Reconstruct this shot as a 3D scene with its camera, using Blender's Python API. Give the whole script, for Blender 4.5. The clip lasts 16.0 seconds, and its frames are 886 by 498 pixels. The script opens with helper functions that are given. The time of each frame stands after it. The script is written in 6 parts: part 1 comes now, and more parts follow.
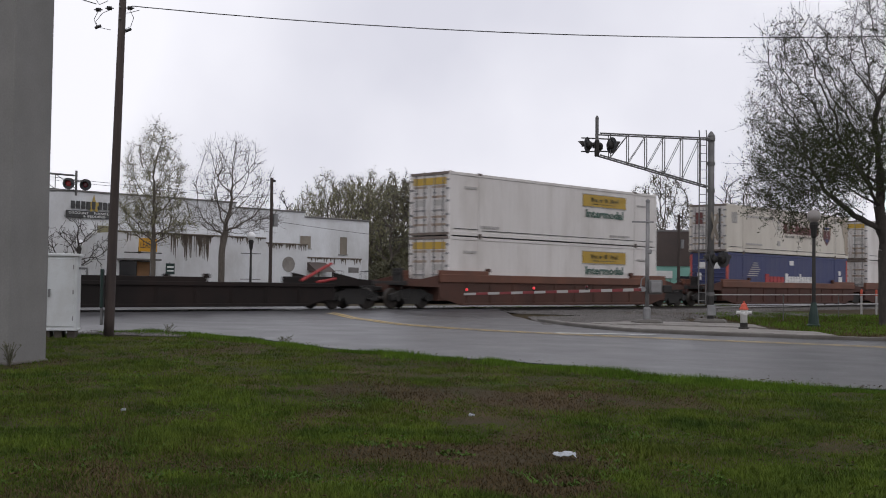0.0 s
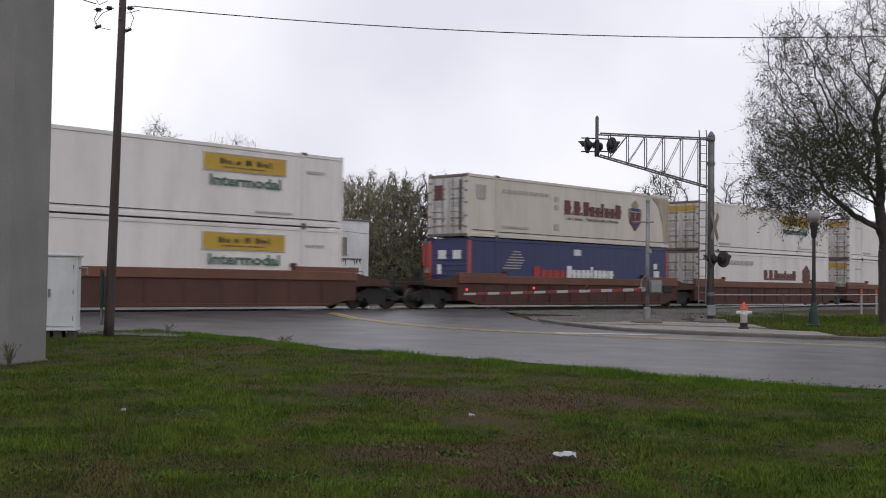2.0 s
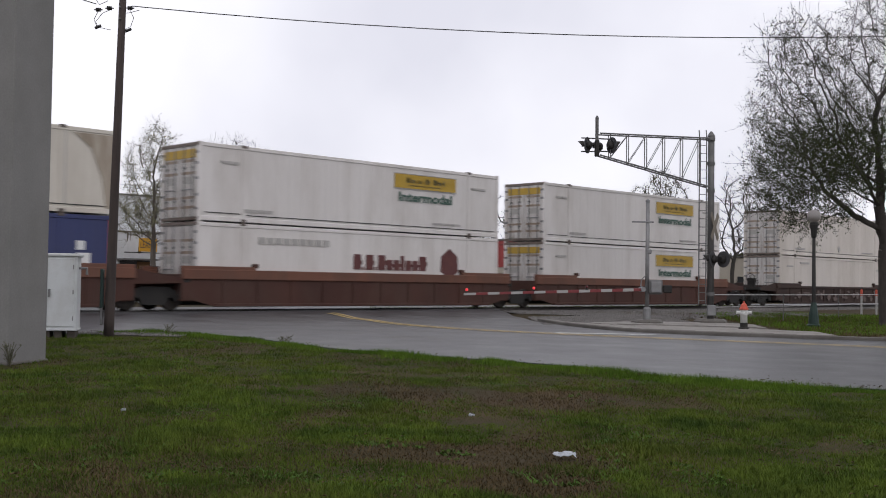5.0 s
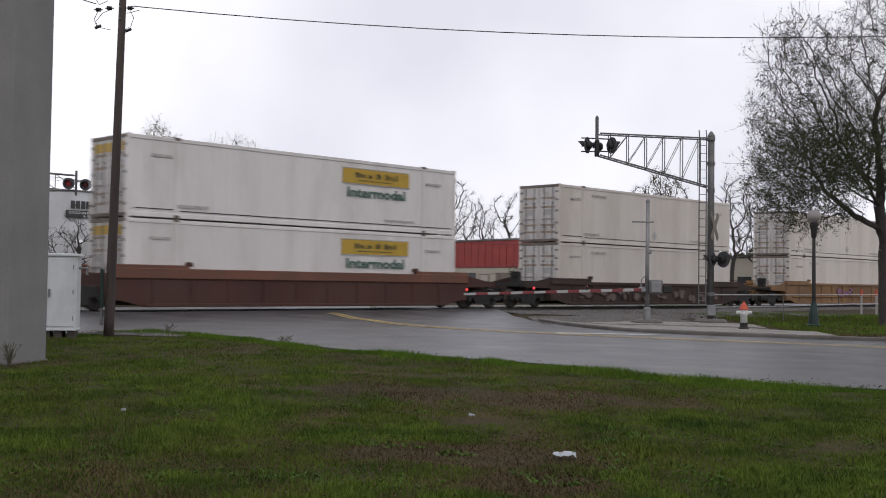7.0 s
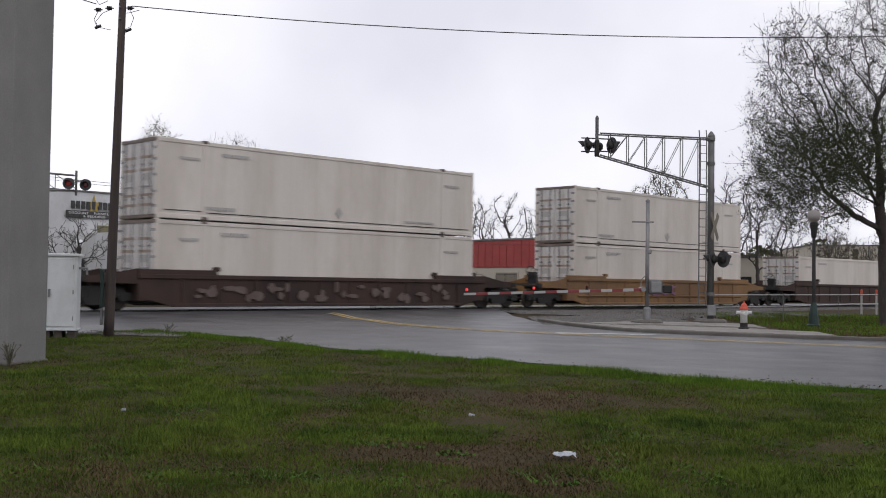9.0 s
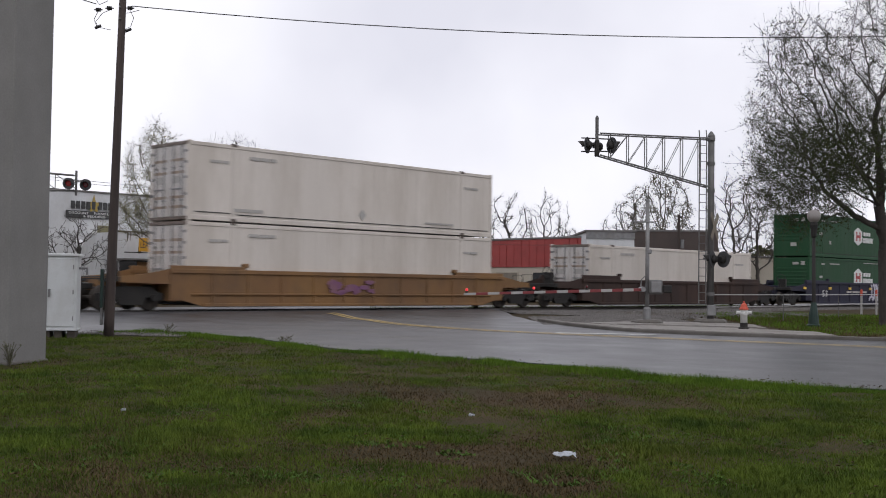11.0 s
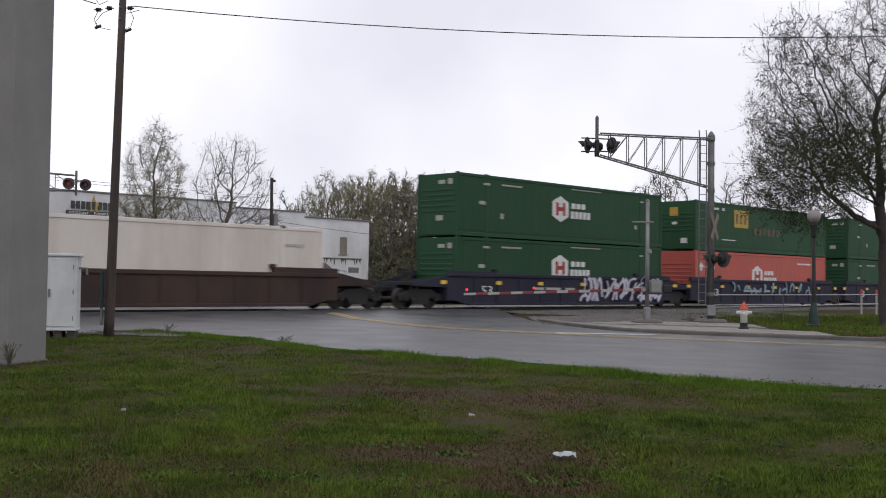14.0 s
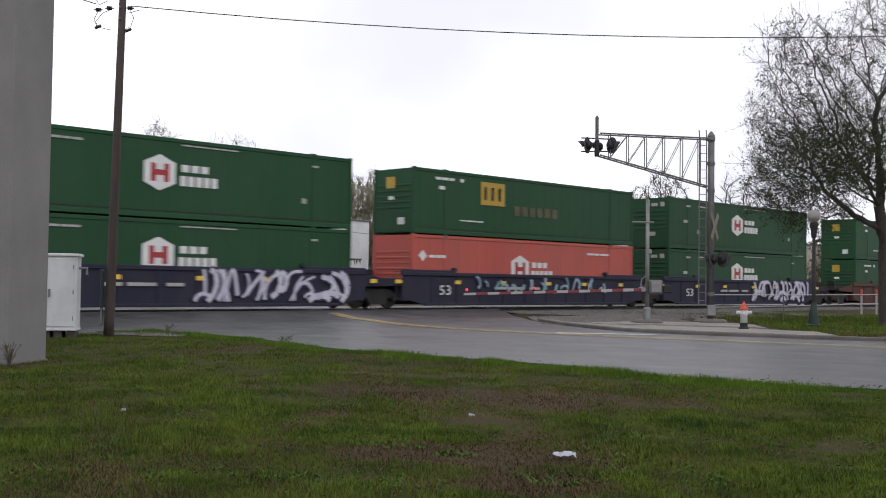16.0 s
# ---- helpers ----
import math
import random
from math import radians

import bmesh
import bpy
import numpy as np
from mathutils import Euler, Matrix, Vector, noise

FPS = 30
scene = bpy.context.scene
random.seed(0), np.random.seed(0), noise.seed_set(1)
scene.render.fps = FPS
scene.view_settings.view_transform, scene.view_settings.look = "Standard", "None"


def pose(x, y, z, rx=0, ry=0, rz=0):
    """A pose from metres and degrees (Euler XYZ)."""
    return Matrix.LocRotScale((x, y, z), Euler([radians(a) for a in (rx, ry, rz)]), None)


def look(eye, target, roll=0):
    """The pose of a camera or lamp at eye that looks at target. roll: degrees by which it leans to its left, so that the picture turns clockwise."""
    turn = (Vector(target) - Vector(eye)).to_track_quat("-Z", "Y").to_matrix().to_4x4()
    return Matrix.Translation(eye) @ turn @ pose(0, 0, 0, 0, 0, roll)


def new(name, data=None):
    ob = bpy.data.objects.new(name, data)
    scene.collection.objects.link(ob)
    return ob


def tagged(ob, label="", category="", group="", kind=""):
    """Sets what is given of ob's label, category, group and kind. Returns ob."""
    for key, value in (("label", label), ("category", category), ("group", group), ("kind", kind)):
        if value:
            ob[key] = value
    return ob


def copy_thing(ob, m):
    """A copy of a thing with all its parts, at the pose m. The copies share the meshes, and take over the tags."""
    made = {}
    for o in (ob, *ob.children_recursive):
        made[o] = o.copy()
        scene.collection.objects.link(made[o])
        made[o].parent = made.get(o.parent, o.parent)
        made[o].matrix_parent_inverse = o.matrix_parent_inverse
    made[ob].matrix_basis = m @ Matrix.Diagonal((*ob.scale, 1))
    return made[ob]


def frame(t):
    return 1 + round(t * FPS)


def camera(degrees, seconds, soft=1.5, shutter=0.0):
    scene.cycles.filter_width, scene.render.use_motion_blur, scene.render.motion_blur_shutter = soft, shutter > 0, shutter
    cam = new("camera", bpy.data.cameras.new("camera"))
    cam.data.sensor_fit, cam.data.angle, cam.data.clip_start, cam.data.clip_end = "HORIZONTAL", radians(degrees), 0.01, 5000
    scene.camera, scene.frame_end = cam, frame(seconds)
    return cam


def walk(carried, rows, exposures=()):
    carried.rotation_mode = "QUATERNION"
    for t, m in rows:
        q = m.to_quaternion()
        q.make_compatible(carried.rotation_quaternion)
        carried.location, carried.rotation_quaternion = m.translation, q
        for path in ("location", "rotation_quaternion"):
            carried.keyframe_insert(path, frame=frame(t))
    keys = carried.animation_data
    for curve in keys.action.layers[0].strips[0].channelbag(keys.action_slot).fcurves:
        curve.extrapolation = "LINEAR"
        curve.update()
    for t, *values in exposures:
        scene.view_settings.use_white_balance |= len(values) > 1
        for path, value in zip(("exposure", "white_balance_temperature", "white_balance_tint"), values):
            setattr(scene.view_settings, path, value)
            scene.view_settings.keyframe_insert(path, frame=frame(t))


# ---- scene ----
# ---------------------------------------------------------------- camera
cam = camera(43.72, 16.0, soft=1.0, shutter=0.5)
EYE = (0.0, 0.0, 1.033)
VIEW = look(EYE, (0.0, 100.0, 1.033 + 100 * math.tan(radians(1.89))), 0.75)
walk(cam, [(0.0, VIEW), (16.0, VIEW)], [(0.0, -0.62), (2.5, -0.50), (12.5, -0.48), (14.0, -0.44), (15.0, -0.36), (16.0, -0.25)])

# ---------------------------------------------------------------- overcast sky and soft sun
world = bpy.data.worlds.new("overcast")
scene.world = world
world.use_nodes = True
wn = world.node_tree
for n_ in list(wn.nodes):
    wn.nodes.remove(n_)
w_out = wn.nodes.new("ShaderNodeOutputWorld")
w_sky = wn.nodes.new("ShaderNodeTexSky")
w_sky.sky_type = "NISHITA"
w_sky.sun_disc = False
w_sky.sun_elevation = radians(48)
w_sky.sun_rotation = radians(200)
w_bg = wn.nodes.new("ShaderNodeBackground")
w_bg.inputs["Strength"].default_value = 0.05
wn.links.new(w_sky.outputs[0], w_bg.inputs[0])
w_noise = wn.nodes.new("ShaderNodeTexNoise")
w_noise.inputs["Scale"].default_value = 2.6
w_noise.inputs["Detail"].default_value = 5
w_noise.inputs["Roughness"].default_value = 0.45
w_ramp = wn.nodes.new("ShaderNodeValToRGB")
w_ramp.color_ramp.elements[0].position = 0.36
w_ramp.color_ramp.elements[0].color = (1.16, 1.16, 1.30, 1)
w_ramp.color_ramp.elements[1].position = 0.62
w_ramp.color_ramp.elements[1].color = (1.58, 1.57, 1.68, 1)
wn.links.new(w_noise.outputs[0], w_ramp.inputs[0])
w_cloud = wn.nodes.new("ShaderNodeBackground")
w_cloud.inputs["Strength"].default_value = 1.0
wn.links.new(w_ramp.outputs[0], w_cloud.inputs[0])
w_add = wn.nodes.new("ShaderNodeMixShader")
w_add.inputs[0].default_value = 0.93
wn.links.new(w_bg.outputs[0], w_add.inputs[1])
wn.links.new(w_cloud.outputs[0], w_add.inputs[2])
wn.links.new(w_add.outputs[0], w_out.inputs[0])

sun = new("sun", bpy.data.lights.new("sun", "SUN"))
sun.data.energy = 0.5
sun.data.angle = radians(40)
sun.data.color = (1.0, 0.97, 0.93)
sun.matrix_world = look((14, -30, 52), (0, 20, 0))


# ---------------------------------------------------------------- materials
def mat(name, c1, c2=None, scale=3.0, rough=0.7, metal=0.0, bump=0.1, fine=40.0, stretch=(1, 1, 1), dirt=None,
        dirt_scale=0.6, dirt_amount=0.4, vary=0.0, emit=None, power=0.0, wet=0.0, coord="Object", gloss=0.5):
    """Procedural surface: two scales of colour noise, streaks or stains of dirt, fine bump."""
    m = bpy.data.materials.new(name)
    m.use_nodes = True
    nt = m.node_tree
    bsdf = nt.nodes["Principled BSDF"]
    c2 = c2 or tuple(v * 0.8 for v in c1)
    tc = nt.nodes.new("ShaderNodeTexCoord")
    mp = nt.nodes.new("ShaderNodeMapping")
    mp.inputs["Scale"].default_value = stretch
    nt.links.new(tc.outputs[coord], mp.inputs[0])
    big = nt.nodes.new("ShaderNodeTexNoise")
    big.inputs["Scale"].default_value = scale
    big.inputs["Detail"].default_value = 6
    nt.links.new(mp.outputs[0], big.inputs["Vector"])
    small = nt.nodes.new("ShaderNodeTexNoise")
    small.inputs["Scale"].default_value = fine
    small.inputs["Detail"].default_value = 3
    nt.links.new(mp.outputs[0], small.inputs["Vector"])
    avg = nt.nodes.new("ShaderNodeMix")
    avg.data_type = "FLOAT"
    avg.inputs[0].default_value = 0.35
    nt.links.new(big.outputs[0], avg.inputs[2])
    nt.links.new(small.outputs[0], avg.inputs[3])
    ramp = nt.nodes.new("ShaderNodeValToRGB")
    ramp.color_ramp.elements[0].position, ramp.color_ramp.elements[1].position = 0.36, 0.64
    ramp.color_ramp.elements[0].color = (*c1, 1)
    ramp.color_ramp.elements[1].color = (*c2, 1)
    nt.links.new(avg.outputs[0], ramp.inputs[0])
    last = ramp.outputs[0]
    if dirt:
        dn = nt.nodes.new("ShaderNodeTexNoise")
        dn.inputs["Scale"].default_value = dirt_scale
        dn.inputs["Detail"].default_value = 8
        dn.inputs["Roughness"].default_value = 0.65
        nt.links.new(mp.outputs[0], dn.inputs["Vector"])
        dr_ = nt.nodes.new("ShaderNodeMapRange")
        dr_.inputs[1].default_value, dr_.inputs[2].default_value = 0.45, 0.75
        dr_.inputs[3].default_value, dr_.inputs[4].default_value = 0.0, dirt_amount
        nt.links.new(dn.outputs[0], dr_.inputs[0])
        mx = nt.nodes.new("ShaderNodeMix")
        mx.data_type = "RGBA"
        nt.links.new(dr_.outputs[0], mx.inputs[0])
        nt.links.new(last, mx.inputs[6])
        mx.inputs[7].default_value = (*dirt, 1)
        last = mx.outputs[2]
    if vary:
        oi = nt.nodes.new("ShaderNodeObjectInfo")
        mr = nt.nodes.new("ShaderNodeMapRange")
        mr.inputs[3].default_value, mr.inputs[4].default_value = 1 - vary, 1 + vary
        nt.links.new(oi.outputs["Random"], mr.inputs[0])
        hs = nt.nodes.new("ShaderNodeHueSaturation")
        nt.links.new(mr.outputs[0], hs.inputs["Value"])
        nt.links.new(last, hs.inputs["Color"])
        last = hs.outputs[0]
    nt.links.new(last, bsdf.inputs["Base Color"])
    bsdf.inputs["Metallic"].default_value = metal
    bsdf.inputs["Specular IOR Level"].default_value = gloss
    rr = nt.nodes.new("ShaderNodeMapRange")
    rr.inputs[3].default_value, rr.inputs[4].default_value = max(rough - 0.12 - wet, 0.03), min(rough + 0.1, 1)
    nt.links.new(big.outputs[0], rr.inputs[0])
    nt.links.new(rr.outputs[0], bsdf.inputs["Roughness"])
    if bump:
        bp = nt.nodes.new("ShaderNodeBump")
        bp.inputs["Strength"].default_value = bump
        bp.inputs["Distance"].default_value = 0.02
        nt.links.new(avg.outputs[0], bp.inputs["Height"])
        nt.links.new(bp.outputs[0], bsdf.inputs["Normal"])
    if emit:
        bsdf.inputs["Emission Color"].default_value = (*emit, 1)
        bsdf.inputs["Emission Strength"].default_value = power
    return m


DIRT = (0.16, 0.13, 0.10)
M = dict(
    asphalt=mat("wet_asphalt", (0.036, 0.036, 0.038), (0.090, 0.087, 0.090), 0.7, 0.5, bump=0.45, fine=28, dirt=(0.024, 0.023, 0.024), dirt_scale=0.8, dirt_amount=0.8, wet=0.14),
    soil=mat("grassy_soil", (0.022, 0.024, 0.007), (0.056, 0.037, 0.021), 0.7, 0.95, bump=0.9, gloss=0.1, fine=16, dirt=(0.082, 0.055, 0.038), dirt_scale=0.5, dirt_amount=0.5),
    ballast=mat("ballast_gravel", (0.06, 0.056, 0.052), (0.14, 0.13, 0.12), 5, 0.9, bump=1.0, fine=22),
    stone=mat("gravel_stone", (0.085, 0.078, 0.073), (0.18, 0.168, 0.158), 3, 0.85, bump=0.3),
    concrete=mat("concrete", (0.19, 0.175, 0.158), (0.28, 0.262, 0.24), 0.9, 0.85, bump=0.3, fine=30, dirt=(0.09, 0.075, 0.06), dirt_scale=1.1, dirt_amount=0.75),
    kerb=mat("dirty_kerb_concrete", (0.085, 0.076, 0.068), (0.15, 0.138, 0.125), 1.2, 0.85, bump=0.3, fine=20, dirt=(0.05, 0.045, 0.035), dirt_scale=1.0, dirt_amount=0.6),
    column=mat("grey_painted_concrete", (0.16, 0.157, 0.15), (0.21, 0.205, 0.195), 0.7, 0.8, bump=0.12, fine=30, dirt=(0.09, 0.085, 0.07), dirt_scale=0.5, dirt_amount=0.45),
    yellow_line=mat("yellow_road_paint", (0.52, 0.36, 0.12), (0.42, 0.31, 0.13), 4, 0.6, bump=0.2, dirt=(0.16, 0.15, 0.13), dirt_scale=1.6, dirt_amount=0.5),
    white_line=mat("white_road_paint", (0.55, 0.55, 0.53), (0.42, 0.42, 0.41), 4, 0.6, bump=0.2, dirt=(0.12, 0.12, 0.12), dirt_scale=1.6, dirt_amount=0.7),
    rail=mat("worn_steel_rail", (0.035, 0.028, 0.023), (0.07, 0.058, 0.05), 2, 0.5, 0.4, 0.2),
    tie=mat("creosoted_timber", (0.05, 0.042, 0.035), (0.09, 0.075, 0.06), 2, 0.9, bump=0.5, stretch=(1, 6, 6)),
    black=mat("grimy_black_steel", (0.010, 0.0095, 0.009), (0.026, 0.023, 0.020), 2, 0.75, 0.1, 0.2),
    # Black lamp discs, their colour greyed to hold the glare on them
    shade=mat("glare_greyed_black_lamp_background", (0.035, 0.035, 0.037), (0.06, 0.06, 0.062), 3, 0.7, bump=0.05),
    wheel=mat("wheel_steel", (0.03, 0.025, 0.021), (0.06, 0.05, 0.042), 4, 0.55, 0.4, 0.1),
    galv=mat("galvanised_steel", (0.25, 0.25, 0.25), (0.175, 0.175, 0.178), 3, 0.5, 0.55, 0.08, dirt=(0.15, 0.12, 0.09), dirt_scale=1.2, dirt_amount=0.4),
    mast=mat("weathered_aluminium_mast", (0.165, 0.16, 0.155), (0.11, 0.108, 0.106), 2.5, 0.55, 0.5, 0.08),
    wood=mat("weathered_dark_pole_wood", (0.034, 0.025, 0.022), (0.062, 0.046, 0.040), 1.2, 0.9, bump=0.5, fine=30, stretch=(9, 9, 0.7)),
    white=mat("white_trailer_paint", (0.62, 0.59, 0.565), (0.68, 0.65, 0.625), 0.35, 0.45, bump=0.02, dirt=(0.38, 0.34, 0.30), dirt_scale=0.7, dirt_amount=0.55, stretch=(1, 1, 0.25), vary=0.05),
    plain=mat("yellowed_white_trailer_paint", (0.57, 0.525, 0.475), (0.64, 0.59, 0.535), 0.35, 0.5, bump=0.02, dirt=(0.36, 0.31, 0.25), dirt_scale=0.6, dirt_amount=0.6, stretch=(1, 1, 0.25), vary=0.05),
    door_stain=mat("rusty_door_stain", (0.22, 0.15, 0.10), (0.34, 0.28, 0.22), 2.5, 0.7, bump=0.02),
    cream=mat("cream_trailer_paint", (0.54, 0.50, 0.43), (0.60, 0.56, 0.49), 0.35, 0.5, bump=0.02, dirt=(0.36, 0.31, 0.25), dirt_scale=0.8, dirt_amount=0.55, stretch=(1, 1, 0.25)),
    grime=mat("rain_streaked_white_paint", (0.48, 0.46, 0.44), (0.58, 0.56, 0.54), 0.6, 0.5, bump=0.02, dirt=(0.17, 0.11, 0.07), dirt_scale=2.2, dirt_amount=0.95, stretch=(1, 3, 0.35)),
    green=mat("dark_green_container_paint", (0.010, 0.053, 0.019), (0.015, 0.066, 0.026), 0.5, 0.6, bump=0.03, gloss=0.25, dirt=(0.035, 0.066, 0.038), dirt_scale=0.8, dirt_amount=0.45, stretch=(1, 1, 0.3), vary=0.08),
    red=mat("faded_red_container_paint", (0.40, 0.062, 0.042), (0.46, 0.085, 0.06), 0.5, 0.55, bump=0.03, dirt=(0.22, 0.08, 0.06), dirt_scale=0.8, dirt_amount=0.5, stretch=(1, 1, 0.3)),
    blue=mat("dark_blue_container_paint", (0.019, 0.026, 0.092), (0.026, 0.036, 0.12), 0.5, 0.5, bump=0.03, dirt=(0.05, 0.05, 0.09), dirt_scale=0.8, dirt_amount=0.5, stretch=(1, 1, 0.3)),
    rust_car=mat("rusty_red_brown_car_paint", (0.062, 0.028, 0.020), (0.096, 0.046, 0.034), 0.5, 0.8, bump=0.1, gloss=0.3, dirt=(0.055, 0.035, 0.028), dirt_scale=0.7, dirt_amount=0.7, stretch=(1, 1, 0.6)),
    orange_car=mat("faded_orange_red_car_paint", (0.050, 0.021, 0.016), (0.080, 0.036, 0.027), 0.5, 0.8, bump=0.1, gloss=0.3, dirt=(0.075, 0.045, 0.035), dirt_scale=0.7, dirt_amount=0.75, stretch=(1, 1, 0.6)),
    yellow_car=mat("faded_yellow_orange_car_paint", (0.22, 0.115, 0.036), (0.17, 0.088, 0.038), 0.5, 0.75, bump=0.1, dirt=(0.10, 0.06, 0.035), dirt_scale=0.7, dirt_amount=0.8, stretch=(1, 1, 0.6)),
    dark_car=mat("dark_brown_car_paint", (0.028, 0.019, 0.017), (0.050, 0.032, 0.027), 0.5, 0.85, bump=0.1, gloss=0.3, dirt=(0.085, 0.05, 0.037), dirt_scale=0.8, dirt_amount=0.5, stretch=(1, 1, 0.6)),
    navy_car=mat("dark_navy_car_paint", (0.016, 0.017, 0.034), (0.028, 0.028, 0.048), 0.5, 0.75, bump=0.1, gloss=0.25, dirt=(0.045, 0.038, 0.042), dirt_scale=0.8, dirt_amount=0.5, stretch=(1, 1, 0.6)),
    decal_yellow=mat("yellow_decal", (0.44, 0.285, 0.028), (0.38, 0.24, 0.026), 2, 0.5, bump=0),
    decal_green=mat("dark_green_lettering", (0.045, 0.10, 0.075), (0.065, 0.12, 0.095), 4, 0.6, bump=0),
    decal_maroon=mat("maroon_lettering", (0.085, 0.022, 0.022), (0.12, 0.035, 0.03), 4, 0.6, bump=0),
    decal_white=mat("white_lettering", (0.68, 0.68, 0.66), (0.58, 0.58, 0.57), 4, 0.6, bump=0),
    decal_grey=mat("grey_stencil_lettering", (0.34, 0.325, 0.305), (0.39, 0.375, 0.355), 6, 0.7, bump=0),
    decal_dark=mat("black_lettering", (0.03, 0.03, 0.03), (0.05, 0.05, 0.05), 6, 0.7, bump=0),
    decal_red=mat("red_lettering", (0.35, 0.03, 0.03), (0.28, 0.03, 0.03), 6, 0.6, bump=0),
    # Rust-orange chord; skylight on its top edge is put into the colour too
    chord=mat("rust_orange_sky_lit_chord_paint", (0.165, 0.064, 0.036), (0.12, 0.050, 0.031), 0.6, 0.75, bump=0.1, dirt=(0.08, 0.045, 0.032), dirt_scale=0.9, dirt_amount=0.7, stretch=(1, 1, 0.6)),
    coal_car=mat("sooty_black_brown_car_paint", (0.008, 0.0065, 0.006), (0.018, 0.0135, 0.012), 0.5, 0.85, bump=0.1, gloss=0.25, dirt=(0.034, 0.02, 0.016), dirt_scale=0.7, dirt_amount=0.5, stretch=(1, 1, 0.6)),
    nose=mat("brown_streaked_cream_paint", (0.24, 0.19, 0.14), (0.42, 0.37, 0.30), 1.6, 0.7, bump=0.02, fine=6, stretch=(2, 2, 0.3)),
    fitting=mat("grimy_brown_steel_fitting", (0.075, 0.06, 0.05), (0.13, 0.105, 0.09), 4, 0.75, bump=0.1),
    header=mat("rust_stained_door_frame", (0.10, 0.075, 0.06), (0.20, 0.165, 0.14), 1.5, 0.75, bump=0.05),
    weed=mat("fresh_green_weed_leaves", (0.04, 0.085, 0.012), (0.07, 0.13, 0.02), 2, 0.8, bump=0, gloss=0.15),
    amber=mat("yellow_reflector", (0.75, 0.50, 0.05), (0.65, 0.42, 0.04), 4, 0.4, bump=0),
    seam=mat("dark_gasket", (0.02, 0.02, 0.02), (0.05, 0.045, 0.04), 4, 0.9, bump=0),
    graffiti=mat("graffiti_spray_paint", (0.55, 0.55, 0.60), (0.42, 0.40, 0.50), 3, 0.6, bump=0),
    graffiti_faded=mat("faded_brownish_spray_paint", (0.085, 0.058, 0.05), (0.125, 0.092, 0.082), 3, 0.7, bump=0),
    graffiti_teal=mat("teal_spray_paint", (0.12, 0.30, 0.34), (0.30, 0.36, 0.40), 3, 0.6, bump=0),
    graffiti_violet=mat("faded_violet_spray_paint", (0.15, 0.055, 0.14), (0.20, 0.10, 0.12), 3, 0.7, bump=0),
    graffiti_dark=mat("violet_black_spray_paint", (0.02, 0.015, 0.04), (0.04, 0.03, 0.07), 3, 0.6, bump=0),
    bark=mat("grey_brown_bark", (0.075, 0.065, 0.055), (0.14, 0.12, 0.10), 4, 0.95, bump=0.6, fine=25, stretch=(3, 3, 0.8)),
    bark_dark=mat("dark_wet_bark", (0.034, 0.029, 0.025), (0.068, 0.058, 0.05), 4, 0.9, bump=0.6, fine=25, stretch=(3, 3, 0.8)),
    bud=mat("budding_spring_leaves", (0.19, 0.20, 0.09), (0.27, 0.25, 0.14), 3, 0.8, bump=0),
    leaf=mat("dark_evergreen_leaves", (0.022, 0.034, 0.010), (0.058, 0.070, 0.024), 2, 0.8, bump=0, gloss=0.15, fine=9),
    leaf_thin=mat("dull_grey_green_leaves", (0.062, 0.062, 0.034), (0.115, 0.108, 0.06), 2, 0.8, bump=0),
    grass=mat("lawn_grass_blades", (0.030, 0.057, 0.008), (0.104, 0.146, 0.020), 1.5, 0.85, bump=0, gloss=0.12, fine=9, dirt=(0.10, 0.085, 0.02), dirt_scale=0.5, dirt_amount=0.4),
    verge=mat("lush_verge_grass_blades", (0.042, 0.088, 0.008), (0.115, 0.185, 0.020), 1.2, 0.85, bump=0, gloss=0.12, fine=9),
    dry_grass=mat("dead_brown_grass", (0.105, 0.075, 0.038), (0.06, 0.044, 0.022), 0.9, 0.9, bump=0, gloss=0.1, fine=30),
    wall_white=mat("dingy_white_masonry_paint", (0.56, 0.57, 0.58), (0.64, 0.65, 0.66), 0.25, 0.85, bump=0.15, fine=8, dirt=(0.34, 0.33, 0.31), dirt_scale=0.35, dirt_amount=0.6, stretch=(1, 1, 0.6)),
    stain=mat("brown_black_wall_growth", (0.085, 0.068, 0.05), (0.17, 0.14, 0.115), 2, 0.95, bump=0.2),
    board=mat("weathered_window_boarding", (0.16, 0.14, 0.11), (0.22, 0.19, 0.15), 1.5, 0.85, bump=0.2),
    olive=mat("olive_painted_boarding", (0.15, 0.14, 0.075), (0.20, 0.18, 0.10), 1.5, 0.85, bump=0.2),
    ply=mat("orange_brown_plywood", (0.30, 0.16, 0.07), (0.24, 0.13, 0.06), 1.5, 0.8, bump=0.1, stretch=(1, 1, 4)),
    sign_orange=mat("orange_yellow_sign_face", (0.66, 0.34, 0.02), (0.60, 0.29, 0.02), 2, 0.6, bump=0),
    gold=mat("gold_painted_star", (0.38, 0.27, 0.06), (0.30, 0.22, 0.06), 3, 0.6, bump=0),
    red_metal=mat("red_metal_cladding", (0.33, 0.045, 0.04), (0.26, 0.04, 0.036), 0.8, 0.6, bump=0.05),
    brown_wall=mat("dark_brown_siding", (0.055, 0.042, 0.038), (0.08, 0.06, 0.052), 0.8, 0.8, bump=0.1),
    teal_wall=mat("pale_teal_shopfront", (0.16, 0.36, 0.30), (0.20, 0.40, 0.34), 0.8, 0.7, bump=0.05),
    beige_wall=mat("beige_wall", (0.42, 0.38, 0.31), (0.48, 0.43, 0.36), 0.5, 0.85, bump=0.1),
